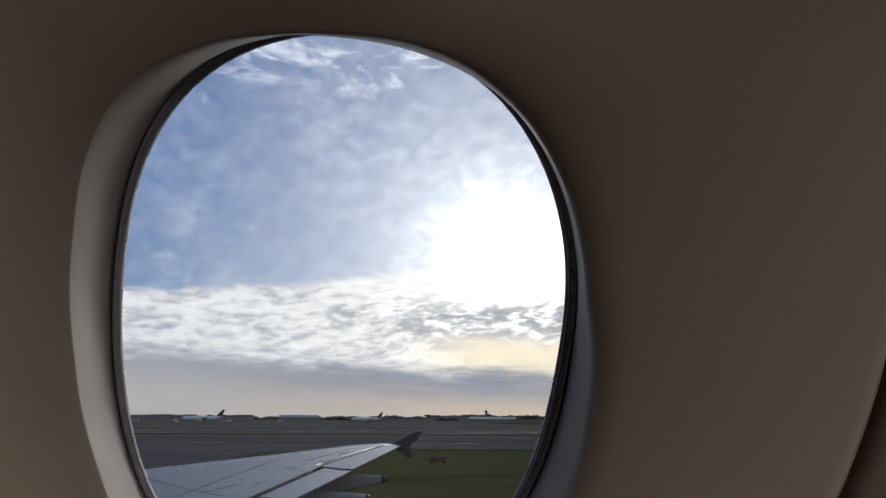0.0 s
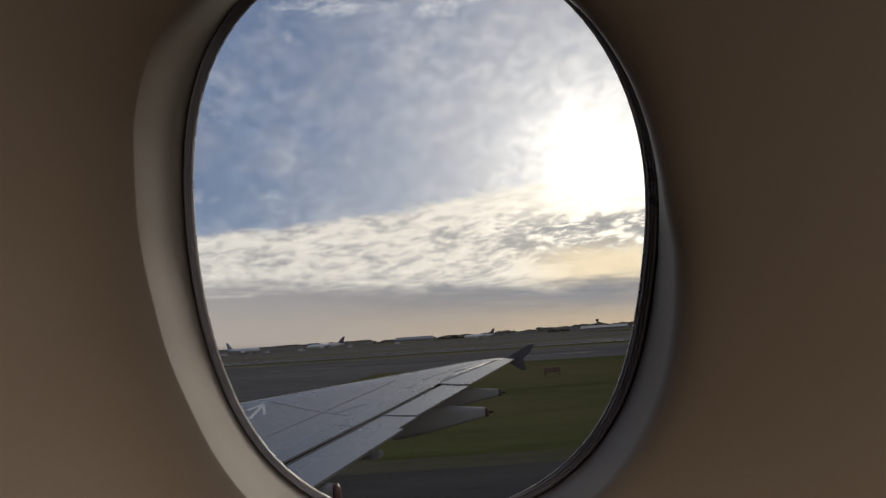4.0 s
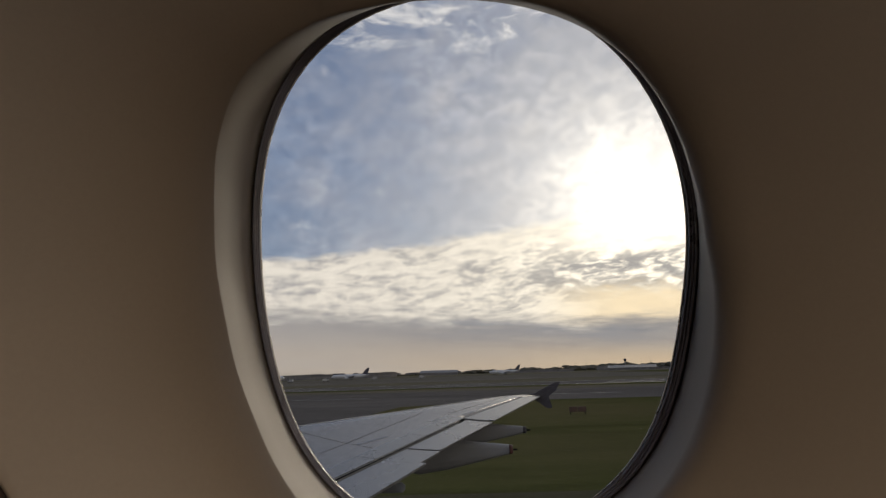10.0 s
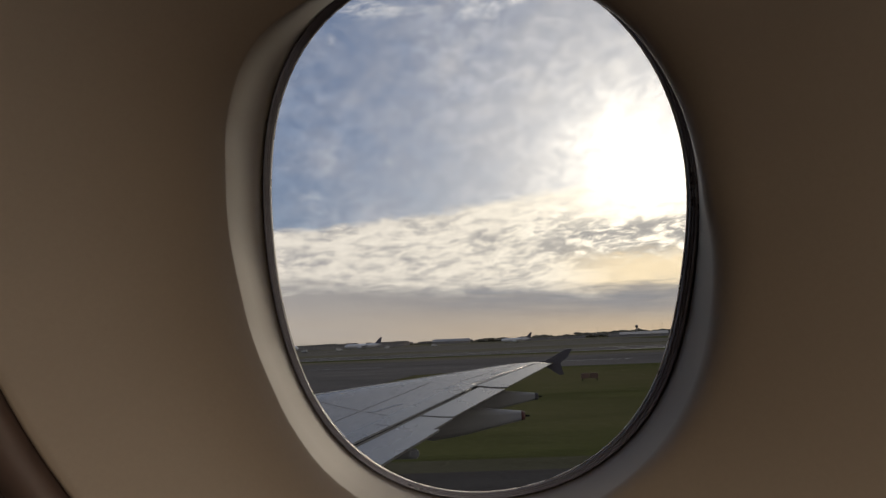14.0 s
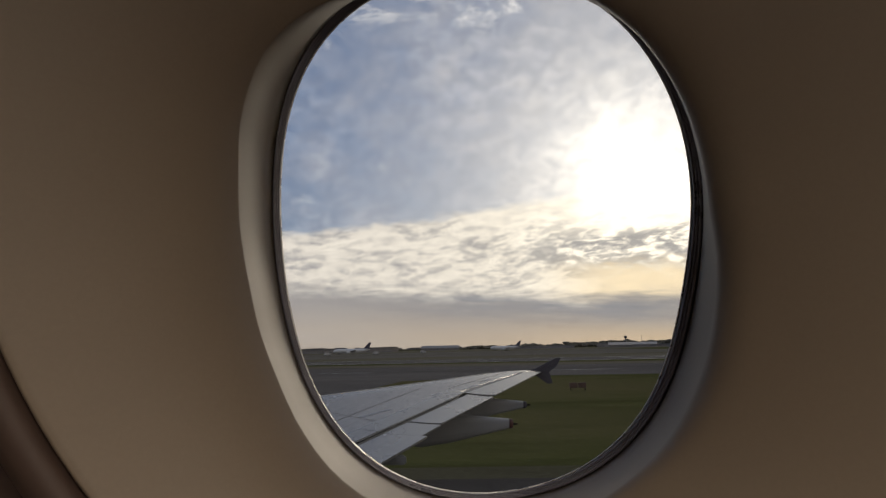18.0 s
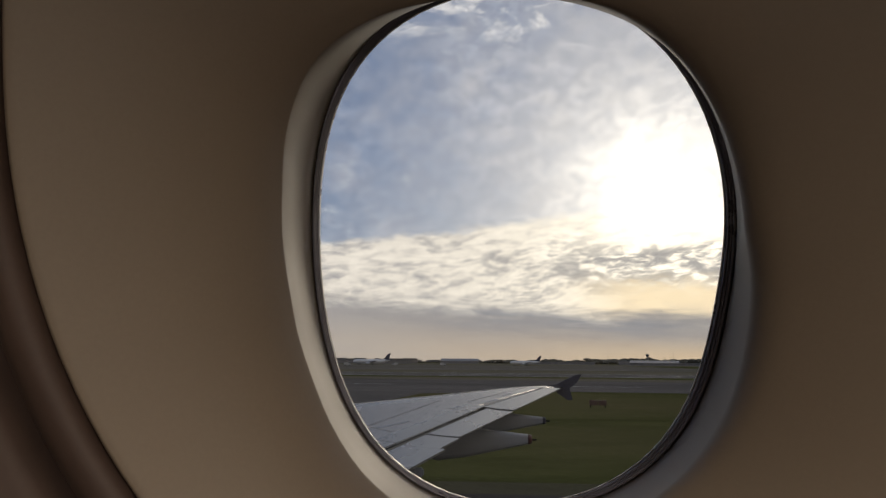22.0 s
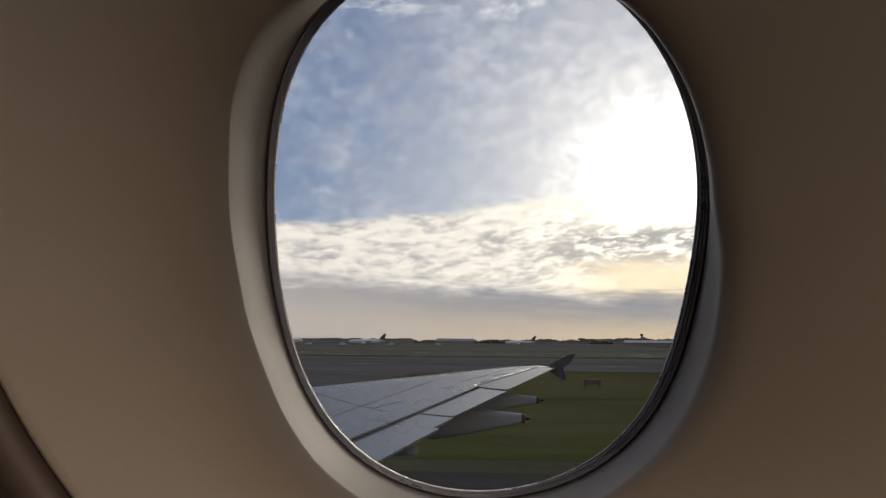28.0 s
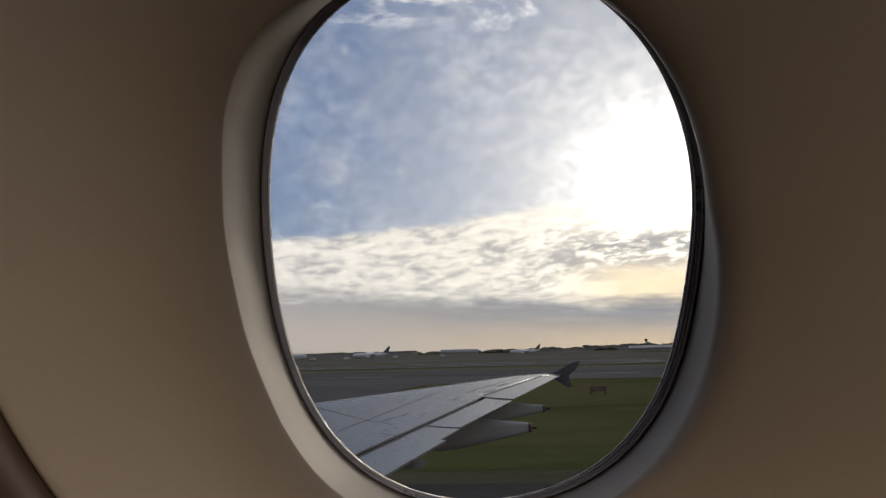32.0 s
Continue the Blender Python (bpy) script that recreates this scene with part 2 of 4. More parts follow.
PANEL_PAINT = material("panel_paint", (0.143, 0.137, 0.132), 0.28, spread=0.24, scale=0.9, grain=18, stretch=(1, 0.4, 1), object_random=0.07)
WING_UNDER = material("wing_underside", (0.20, 0.205, 0.22), 0.45, spread=0.12, scale=0.8, grain=12)
FAIRING_PAINT = material("fairing_paint", (0.23, 0.228, 0.23), 0.42, spread=0.12, scale=1.5, grain=16)
BARE = material("bare_leading_edge", (0.40, 0.40, 0.41), 0.36, metal=0.6, spread=0.08, scale=2, grain=25)
# near black: paints the shade in wing gaps; also used on small black parts
GAPDARK = material("gap_shade_and_black_parts", (0.014, 0.014, 0.016), 0.95, spread=0.2, scale=3, grain=30, spec=0.0)
JOINT = material("joint_sealant", (0.17, 0.158, 0.145), 0.45, spread=0.2, scale=3, grain=30, spec=0.2)
FENCE_PAINT = material("fence_paint", (0.052, 0.047, 0.058), 0.55, spec=0.25, spread=0.2, scale=2, grain=20)
RED_PAINT = material("red_paint", (0.085, 0.024, 0.019), 0.45, spread=0.15, scale=8, grain=40)
WHITE_PAINT = material("white_paint", (0.74, 0.74, 0.73), 0.4, spread=0.08, scale=3, grain=25)
MARK_PAINT = material("marking_paint", (0.58, 0.57, 0.53), 0.6, spread=0.25, scale=1.2, grain=16)


def pane_material():
    m = bpy.data.materials.new("window_acrylic")
    m.use_nodes = True
    g = Graph(m.node_tree)
    co = g.put("ShaderNodeTexCoord").outputs["Object"]
    clear = g.put("ShaderNodeBsdfTransparent")
    clear.inputs[0].default_value = (0.97, 0.975, 0.98, 1)
    shine = g.put("ShaderNodeBsdfGlossy")
    shine.inputs["Roughness"].default_value = 0.42
    haze = g.put("ShaderNodeBsdfDiffuse")
    haze.inputs[0].default_value = (0.8, 0.8, 0.8, 1)
    a = g.put("ShaderNodeMixShader")
    g.plug(a.inputs[0], 0.004), g.plug(a.inputs[1], clear.outputs[0]), g.plug(a.inputs[2], shine.outputs[0])
    smear = g.math("MULTIPLY", g.smooth(g.noise(co, 18, 6, 0.7, 1.0), 0.52, 0.75), 0.006)
    b = g.put("ShaderNodeMixShader")
    g.plug(b.inputs[0], smear), g.plug(b.inputs[1], a.outputs[0]), g.plug(b.inputs[2], haze.outputs[0])
    g.plug(g.put("ShaderNodeOutputMaterial").inputs[0], b.outputs[0])
    return m


PANE = pane_material()


def ground_material(name, lo, hi, spots, size, rough=0.9):
    """Grass or pavement: broad patches, middle mottling and grain, by world place."""
    m = bpy.data.materials.new(name)
    m.use_nodes = True
    g = Graph(m.node_tree)
    co = g.put("ShaderNodeTexCoord").outputs["Object"]
    mp = g.put("ShaderNodeMapping")
    g.plug(mp.inputs[0], co)
    mp.inputs["Scale"].default_value = (0.35, 1.0, 1.0)
    broad, mid, grain = g.noise(mp.outputs[0], 0.02 * size, 4), g.noise(mp.outputs[0], 0.22 * size, 5), g.noise(co, 3.0 * size, 3)
    c = g.mix(g.smooth(mid, 0.35, 0.65), lo, hi)
    c = g.mix(g.math("MULTIPLY", g.smooth(broad, 0.42, 0.62), 0.7), c, spots)
    c = g.mix(1.0, c, g.mix(grain, (0.7, 0.7, 0.7), (1.3, 1.3, 1.3)), "MULTIPLY")
    b = g.put("ShaderNodeBsdfPrincipled")
    g.plug(b.inputs["Base Color"], c)
    b.inputs["Roughness"].default_value = rough
    b.inputs["Specular IOR Level"].default_value = 0.0
    k = g.put("ShaderNodeBump")
    k.inputs["Strength"].default_value, k.inputs["Distance"].default_value = 0.5, 0.05
    g.plug(k.inputs["Height"], grain)
    g.plug(b.inputs["Normal"], k.outputs[0])
    g.plug(g.put("ShaderNodeOutputMaterial").inputs[0], b.outputs[0])
    return m


GRASS = ground_material("grass", (0.062, 0.066, 0.022), (0.092, 0.091, 0.033), (0.122, 0.102, 0.048), 1.0)
DRY = ground_material("dry_ground", (0.130, 0.113, 0.082), (0.175, 0.152, 0.110), (0.130, 0.120, 0.070), 0.6)
ASPHALT = ground_material("asphalt", (0.105, 0.094, 0.084), (0.135, 0.121, 0.107), (0.160, 0.143, 0.124), 0.8, 0.85)
ASPHALT_NEAR = ground_material("worn_dark_asphalt", (0.058, 0.052, 0.046), (0.076, 0.068, 0.060), (0.090, 0.080, 0.068), 1.6, 0.85)
SHOULDER = ground_material("worn_shoulder", (0.072, 0.066, 0.040), (0.096, 0.086, 0.055), (0.080, 0.080, 0.036), 1.2)
CONCRETE = ground_material("concrete", (0.140, 0.123, 0.100), (0.180, 0.160, 0.130), (0.125, 0.112, 0.085), 0.7, 0.85)


# ---- building helpers ----
def mesh_object(name, verts, faces, mat, parent=None, smooth=False, label=""):
    me = bpy.data.meshes.new(name)
    me.from_pydata([tuple(v) for v in verts], [], faces)
    me.materials.append(mat)
    if smooth:
        me.polygons.foreach_set("use_smooth", [True] * len(me.polygons))
    me.update()
    ob = new(name, me)
    if parent:
        ob.parent = parent
    if label:
        tagged(ob, label)
    return ob


def part(name, bm, mat, parent=None, label="", smooth=False):
    """Links a bmesh as one mesh object under a thing or a part."""
    me = bpy.data.meshes.new(name)
    bmesh.ops.recalc_face_normals(bm, faces=bm.faces)
    bm.to_mesh(me)
    bm.free()
    me.materials.append(mat)
    if smooth:
        me.polygons.foreach_set("use_smooth", [True] * len(me.polygons))
    ob = new(name, me)
    if parent:
        ob.parent = parent
    if label:
        tagged(ob, label)
    return ob


def thing(name, label, category, m=None, group="", kind=""):
    ob = new(name)
    ob.empty_display_size = 0.2
    if m is not None:
        ob.matrix_world = m
    return tagged(ob, label, category, group, kind)


def box(bm, x0, x1, y0, y1, z0, z1, bevel=0.0):
    r = bmesh.ops.create_cube(bm, size=1.0)
    bmesh.ops.scale(bm, vec=(x1 - x0, y1 - y0, z1 - z0), verts=r["verts"])
    bmesh.ops.translate(bm, vec=((x0 + x1) / 2, (y0 + y1) / 2, (z0 + z1) / 2), verts=r["verts"])
    if bevel:
        es = list({e for v in r["verts"] for e in v.link_edges})
        bmesh.ops.bevel(bm, geom=es, offset=bevel, segments=2, affect="EDGES")
    return bm


def loft(rings, close=True, cap=True):
    """Verts and faces of a skin over rings of equal length."""
    n = len(rings[0])
    verts = [v for r in rings for v in r]
    faces = []
    last = n if close else n - 1
    for i in range(len(rings) - 1):
        for j in range(last):
            k = (j + 1) % n
            faces.append((i * n + j, i * n + k, (i + 1) * n + k, (i + 1) * n + j))
    if cap and close:
        faces.append(tuple(range(n - 1, -1, -1)))
        faces.append(tuple((len(rings) - 1) * n + j for j in range(n)))
    return verts, faces


def lofted(name, rings, mat, parent=None, smooth=True, label="", close=True, cap=True):
    v, f = loft(rings, close, cap)
    bm = bmesh.new()
    vs = [bm.verts.new(p) for p in v]
    for q in f:
        try:
            bm.faces.new([vs[i] for i in q])
        except ValueError:
            pass
    return part(name, bm, mat, parent, label, smooth)


# ---- the window and the cabin lining ----
LEAN = math.tan(radians(12.0))     # the side wall leans inward towards the top
RIM = [(0.1391, 0), (0, 0), (-0.01622, -0.00000), (0.00100, 0.00172), (-0.00156, 0.00030), (0.00002, 0.00022), (0.00055, 0.00038)]


def rim(a):
    """Radius of the window's opening at the angle a in the wall's plane."""
    return sum(c * math.cos(k * a) + s * math.sin(k * a) for k, (c, s) in enumerate(RIM))


def seal_width(a):
    """Visible width of the rubber seal, fuller on the aft lower side."""
    return 0.0036 + 0.0034 * max(0.0, math.cos(a + radians(25))) ** 2


def wall_point(a, r, y):
    x, z = r * math.cos(a), r * math.sin(a)
    return (x, y - z * LEAN, WZ + z)


def ring(radius, y, n=96):
    """A closed ring on the wall; radius and y may depend on the angle."""
    out = []
    for i in range(n):
        a = 2 * math.pi * i / n
        r = radius(a) if callable(radius) else radius
        out.append(wall_point(a, r, y(a) if callable(y) else y))
    return out


# mouth of the reveal: radius by angle, with an overhanging lip at the top
MOUTH_RADIUS = {0: 0.1075, 15: 0.1055, 30: 0.1059, 45: 0.1046, 60: 0.1027, 77: 0.1016, 95: 0.1064, 110: 0.1178, 125: 0.1325, 140: 0.1403, 155: 0.1368, 168: 0.1305,
                180: 0.1281, 193: 0.1277, 204: 0.131, 216: 0.1365, 227: 0.1449, 238: 0.1531, 252: 0.1587, 270: 0.1596, 288: 0.155, 305: 0.147, 320: 0.136, 335: 0.124, 350: 0.114}


def edge(a):
    """Cabin-side mouth of the reveal."""
    q = math.degrees(a) % 360
    keys = sorted(MOUTH_RADIUS)
    i = max(k for k in range(len(keys)) if keys[k] <= q)
    n = len(keys)
    k0, k1 = keys[i], keys[i + 1] if i + 1 < n else 360
    p = [MOUTH_RADIUS[keys[(i + j) % n]] for j in (-1, 0, 1, 2)]
    t = (q - k0) / (k1 - k0)
    return 0.5 * (2 * p[1] + (p[2] - p[0]) * t + (2 * p[0] - 5 * p[1] + 4 * p[2] - p[3]) * t * t + (3 * p[1] - p[0] - 3 * p[2] + p[3]) * t ** 3)


def overhang(a):
    """1 at the top of the window, where the lip hides the blind's slot, 0 elsewhere."""
    return max(0.0, math.cos(min(math.pi / 2, abs((a - radians(78) + math.pi) % (2 * math.pi) - math.pi) * 1.8))) ** 1.5


def throat(a):
    """The reveal half-way in, a little wider than the straight line from seal to mouth."""
    return 0.42 * (rim(a) + seal_width(a)) + 0.58 * edge(a) + 0.0015


def seam(a):
    """Outline of the moulded window panel: an oval whose middle lies a little above the window's."""
    c, s = math.cos(a), math.sin(a)
    lo, hi = 0.05, 0.8
    for _ in range(40):
        r = (lo + hi) / 2
        dz = r * s - 0.045
        inside = (r * c / 0.225) ** 2 + (dz / (0.41 if dz > 0 else 0.266)) ** 2 < 1
        lo, hi = (r, hi) if inside else (lo, r)
    return lo


def blend(a, b, t):
    return lambda q: (a(q) if callable(a) else a) * (1 - t) + (b(q) if callable(b) else b) * t


def outer(a, w=3.0, up=1.25, down=1.05):
    c, s = math.cos(a), math.sin(a)
    return min(w / max(1e-6, abs(c)), (up if s > 0 else down) / max(1e-6, abs(s)))


def deep(a):
    return outer(a, 3.0, 1.4, 2.4)


window = thing("window_1", "oval cabin window with a dark rubber seal and pale reveal", "window", pose(0, 0, 0), kind="structure")
CREST = -0.140


def flare(a):
    """1 on the forward side, where the reveal opens out flat, 0 elsewhere."""
    d = abs((a - radians(165) + math.pi) % (2 * math.pi) - math.pi)
    return math.cos(min(math.pi / 2, d * 0.74)) ** 1.2


def mouth_y(a):
    return -0.078 + 0.021 * flare(a) - 0.026 * overhang(a)


def throat_y(a):
    return 0.615 * (-0.078 + 0.021 * flare(a))


def mouth_bend(a):
    """How far the mouth's rounding reaches: crisp on the forward side and at the top, a wide soft roll aft."""
    t = min(1.0, max(0.0, (math.cos(a) - 0.05) / 0.8))
    return 0.06 + 0.42 * t * t * (3 - 2 * t)


def bowl_power(a):
    """Dished forward of the window, nearly straight aft of it."""
    return 0.62 + 0.36 * max(0.0, math.cos(a + radians(15))) ** 0.8


def bowl_ring(t):
    return lambda a: (edge(a) + 0.0016) * (1 - t) + (seam(a) - 0.002) * t


def roll(u):
    """Ring u (0 to 1) of the rounding between reveal and surround, a bent curve through the mouth's corner."""
    def point(a):
        k = mouth_bend(a)
        tb = 0.02 + 0.30 * k
        p0 = (edge(a) + (throat(a) - edge(a)) * k, mouth_y(a) + (throat_y(a) - mouth_y(a)) * k)
        p2 = (bowl_ring(tb)(a), mouth_y(a) + (CREST - mouth_y(a)) * tb ** bowl_power(a))
        c = (edge(a), mouth_y(a))
        return tuple(p0[i] * (1 - u) ** 2 + 2 * c[i] * u * (1 - u) + p2[i] * u * u for i in (0, 1))
    return ring(lambda a: point(a)[0], lambda a: point(a)[1])


def bowl_at(v):
    def t(a):
        t0 = 0.02 + 0.30 * mouth_bend(a)
        return t0 + (1 - t0) * v
    return ring(lambda a: bowl_ring(t(a))(a), lambda a: mouth_y(a) + (CREST - mouth_y(a)) * t(a) ** bowl_power(a))


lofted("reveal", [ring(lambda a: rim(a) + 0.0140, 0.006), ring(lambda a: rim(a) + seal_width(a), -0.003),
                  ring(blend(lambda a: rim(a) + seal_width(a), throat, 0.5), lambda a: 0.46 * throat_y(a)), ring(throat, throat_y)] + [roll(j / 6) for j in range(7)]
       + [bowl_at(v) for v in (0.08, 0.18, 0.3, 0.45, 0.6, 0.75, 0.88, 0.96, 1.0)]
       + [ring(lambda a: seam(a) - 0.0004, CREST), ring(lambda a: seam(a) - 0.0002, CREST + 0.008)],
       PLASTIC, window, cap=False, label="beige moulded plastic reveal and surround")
# rubber seal: two lips and a thin sealing edge, flaring outward behind
for r0, w, y in ((0.74, 0.0012, -0.0028), (0.50, 0.0009, -0.0012), (0.28, 0.0008, 0.0003)):
    prof = [(math.cos(q) * w, math.sin(q) * 0.0028) for q in [2 * math.pi * j / 10 for j in range(10)]]
    rings = []
    for i in range(96):
        a = 2 * math.pi * i / 96
        rings.append([wall_point(a, rim(a) + r0 * seal_width(a) + dx, y + dy) for dx, dy in prof])
    rings.append(rings[0])
    lofted("seal_lip", rings, RUBBER, window, cap=False)
prof = [(math.cos(q) * 0.00045, math.sin(q) * 0.0006) for q in [2 * math.pi * j / 6 for j in range(6)]]
rings = [[wall_point(2 * math.pi * i / 96, rim(2 * math.pi * i / 96) + 0.0003 + dx, 0.0012 + dy) for dx, dy in prof] for i in range(97)]
lofted("bright_bead", rings, STEEL, window, cap=False, label="thin bright bead along the seal")
lofted("seal_foot", [ring(lambda a: rim(a) + seal_width(a) - 0.0002, -0.002), ring(lambda a: rim(a) + 0.6 * seal_width(a), -0.001), ring(lambda a: rim(a) + 0.0014, 0.0015), ring(lambda a: rim(a) + 0.0006, 0.002),
                     ring(lambda a: rim(a) + 0.010, 0.010), ring(lambda a: rim(a) + 0.035, 0.030), ring(lambda a: rim(a) + 0.060, 0.060), ring(lambda a: rim(a) + 0.064, 0.060)], RUBBER, window, cap=False)
for r, y, t in ((0.0095, 0.0105, 0.003), (0.050, 0.050, 0.006)):
    pn = lofted("pane", [ring(lambda a: rim(a) + r, y), ring(lambda a: rim(a) + r, y + t)], PANE, window, smooth=False, label="clear acrylic pane")
    pn.visible_shadow = False
# small breather fitting at the foot of the seal
bm = bmesh.new()
bmesh.ops.create_cone(bm, cap_ends=True, segments=16, radius1=0.0016, radius2=0.0012, depth=0.003,
                      matrix=Matrix.Translation(wall_point(-math.pi / 2 + 0.04, rim(-math.pi / 2) + 0.0062, -0.0075)) @ pose(0, 0, 0, 90))
part("breather", bm, STEEL, window, "tiny metal breather fitting")

# lining round the window panel, with a soft roll along the seam
lining = lofted("wall_near", [ring(lambda a: seam(a) + 0.0012, CREST + 0.008), ring(lambda a: seam(a) + 0.0013, CREST - 0.001), ring(lambda a: seam(a) + 0.0022, CREST - 0.0045),
                              ring(lambda a: seam(a) + 0.006, CREST - 0.0075), ring(lambda a: seam(a) + 0.012, CREST - 0.0085), ring(lambda a: seam(a) + 0.020, CREST - 0.004),
                              ring(lambda a: seam(a) + 0.026, CREST + 0.006), ring(lambda a: seam(a) + 0.031, CREST + 0.030), ring(lambda a: seam(a) + 0.033, CREST + 0.030), ring(lambda a: seam(a) + 0.036, CREST + 0.004),
                              ring(lambda a: seam(a) + 0.042, CREST - 0.004), ring(lambda a: max(seam(a) + 0.09, 0.42 * outer(a)), CREST - 0.008), ring(outer, CREST - 0.008)], TRIM, None, cap=False)
tagged(lining, "dark brown cabin side lining with a rolled edge", "wall", kind="structure")
skin = lofted("wall_outer_skin", [ring(lambda a: rim(a) + 0.064, 0.0605), ring(lambda a: rim(a) + 0.064, 0.075), ring(0.4, 0.08), ring(deep, 0.08), ring(deep, 0.07), ring(0.4, 0.07), ring(lambda a: rim(a) + 0.065, 0.0605)],
              WHITE_PAINT, None, cap=False)
tagged(skin, "white painted fuselage skin round the window", "wall", kind="structure")


def slab(name, label, category, x0, x1, y0, y1, z0, z1, mat):
    return tagged(part(name, box(bmesh.new(), x0, x1, y0, y1, z0, z1), mat), label, category, kind="structure")


slab("floor", "dark carpeted cabin floor", "floor", -3.0, 3.0, -3.75, 0.08, WZ - 1.15, WZ - 1.05, CARPET)
slab("ceiling", "plain beige cabin ceiling", "ceiling", -3.0, 3.0, -3.75, 0.08, WZ + 1.25, WZ + 1.35, CABIN)
slab("wall_front", "plain beige cabin end wall", "wall", -3.1, -3.0, -3.75, 0.08, WZ - 1.15, WZ + 1.35, CABIN)
slab("wall_back", "plain beige cabin end wall", "wall", 3.0, 3.1, -3.75, 0.08, WZ - 1.15, WZ + 1.35, CABIN)
# unseen far side wall; its row of window openings is added for fill lamps
bm = bmesh.new()
holes = [-1.59, -1.06, -0.53, 0.0, 0.53, 1.06, 1.59]
box(bm, -3, 3, -3.75, -3.65, WZ - 1.05, WZ - 0.16)
box(bm, -3, 3, -3.75, -3.65, WZ + 0.16, WZ + 1.25)
xs = [-3.0] + [v for h in holes for v in (h - 0.115, h + 0.115)] + [3.0]
for i in range(0, len(xs), 2):
    box(bm, xs[i], xs[i + 1], -3.75, -3.65, WZ - 0.16, WZ + 0.16)
tagged(part("wall_far", bm, CABIN), "plain beige far cabin wall with added openings", "wall", kind="structure")
# added area lamps in the unseen openings brighten the wall round the window
for h in (0.53, 1.06, 1.59):
    la = bpy.data.lights.new("far_fill_light", "AREA")
    la.shape, la.size, la.size_y, la.energy, la.color = "RECTANGLE", 0.50, 0.31, FAR_FILL, (1.0, 0.94, 0.88)
    new("far_fill_light", la).matrix_world = look((h, -3.70, WZ), (h, 0, WZ))
# unseen box, added to keep the strip's light off the upper lining
slab("ceiling_shade_box", "plain beige unseen box added to shade the upper window wall", "ceiling", -3.0, 3.0, -0.64, -0.22, WZ + 0.38, WZ + 1.25, CABIN)
# warm fill strip over the aisle, out of view, added to light the lining
strip = thing("added_ceiling_light", "unseen warm ceiling strip added to light the window wall", "lamp", pose(0.9, -1.75, WZ + 1.25))
part("housing", box(bmesh.new(), -1.2, 1.2, -0.49, 0.49, -0.03, 0.0, 0.008), CABIN, strip)
la = bpy.data.lights.new("ceiling_fill", "AREA")
la.shape, la.size, la.size_y, la.energy, la.color = "RECTANGLE", 2.2, 0.9, CEILING_FILL, (1.0, 0.86, 0.71)
new("ceiling_fill", la).matrix_world = look((0.9, -1.75, WZ + 1.205), (0.9, -1.75, WZ))

# ---- the wing ----
Y_TIP, Z_TIP = 15.0, WZ - 0.61


def te(y):
    """Trailing edge."""
    if y > 11.5:
        return 1.585 - (Y_TIP - y) * 0.333
    if y > 8.8:
        return 0.42 - (11.5 - y) * 0.30
    return max(-1.55, -0.39 - (8.8 - y) * 0.27)


def le(y):
    """Leading edge, raked back towards the tip."""
    return 0.85 - (Y_TIP - y) * 0.545 + 0.25 * max(0.0, y - 14.0) ** 2


def slot(y):
    """Gap between the spoilers and the flaps."""
    return -0.10 - (11.43 - y) * 0.29 if y > 8.86 else -0.845 - (8.86 - y) * 0.285


def front(y):
    return slot(y) - 0.26


def hinge(y):
    return -0.14 + (y - 11.5) * 0.395


def chord_at(x, y):
    return min(1.0, max(0.0, (x - le(y)) / (te(y) - le(y))))


def edge_height(y):
    """Height of the trailing edge."""
    return WZ - (0.60 + (Y_TIP - y) * 0.073 if y > 11.5 else 0.8555 + (11.5 - y) * 0.058)


def upper(x, y):
    """Upper skin: a crest behind the leading edge, hollowing towards the trailing edge; the wing is set nose up inboard."""
    u = chord_at(x, y)
    crest = WZ - 0.575 - 0.018 * (Y_TIP - y)
    g = (0.80 + 0.20 * math.sin(math.pi / 2 * (u / 0.18) ** 0.6)) if u < 0.18 else ((1 - u) / 0.82) ** 1.8
    low = edge_height(y)
    return low + (crest - low) * g


def lower(x, y):
    u = chord_at(x, y)
    c = te(y) - le(y)
    return upper(x, y) - 0.004 - 1.15 * c * (0.2969 * math.sqrt(u) - 0.126 * u - 0.3516 * u * u + 0.2843 * u ** 3 - 0.1015 * u ** 4)


def span(y0, y1, step=0.4):
    n = max(1, int(math.ceil((y1 - y0) / step)))
    return [y0 + (y1 - y0) * i / n for i in range(n + 1)]


def panel(name, y0, y1, xf, xb, lift, thick, mat, parent, label="", droop=0.0, slope=0.0, nx=5, taper=0.25):
    """A slab that follows the wing's upper surface from xf(y) to xb(y)."""
    rings = []
    for y in span(y0, y1):
        a, b = xf(y), xb(y)
        top, bot = [], []
        for u in ([0.0, 0.03, 0.08] + [i / nx for i in range(1, nx + 1)] if thick > 0.04 else [i / nx for i in range(nx + 1)]):
            x = a + (b - a) * u
            z = upper(x, y) + lift - droop - slope * (x - a)
            nose = 0.35 * thick * max(0.0, 1 - u * 12)
            top.append((x, y, z - nose))
            bot.append((x, y, z - thick * (1 - (1 - taper) * u) + nose * 0.6))
        rings.append(top + bot[::-1])
    return lofted(name, rings, mat, parent, smooth=False, label=label)


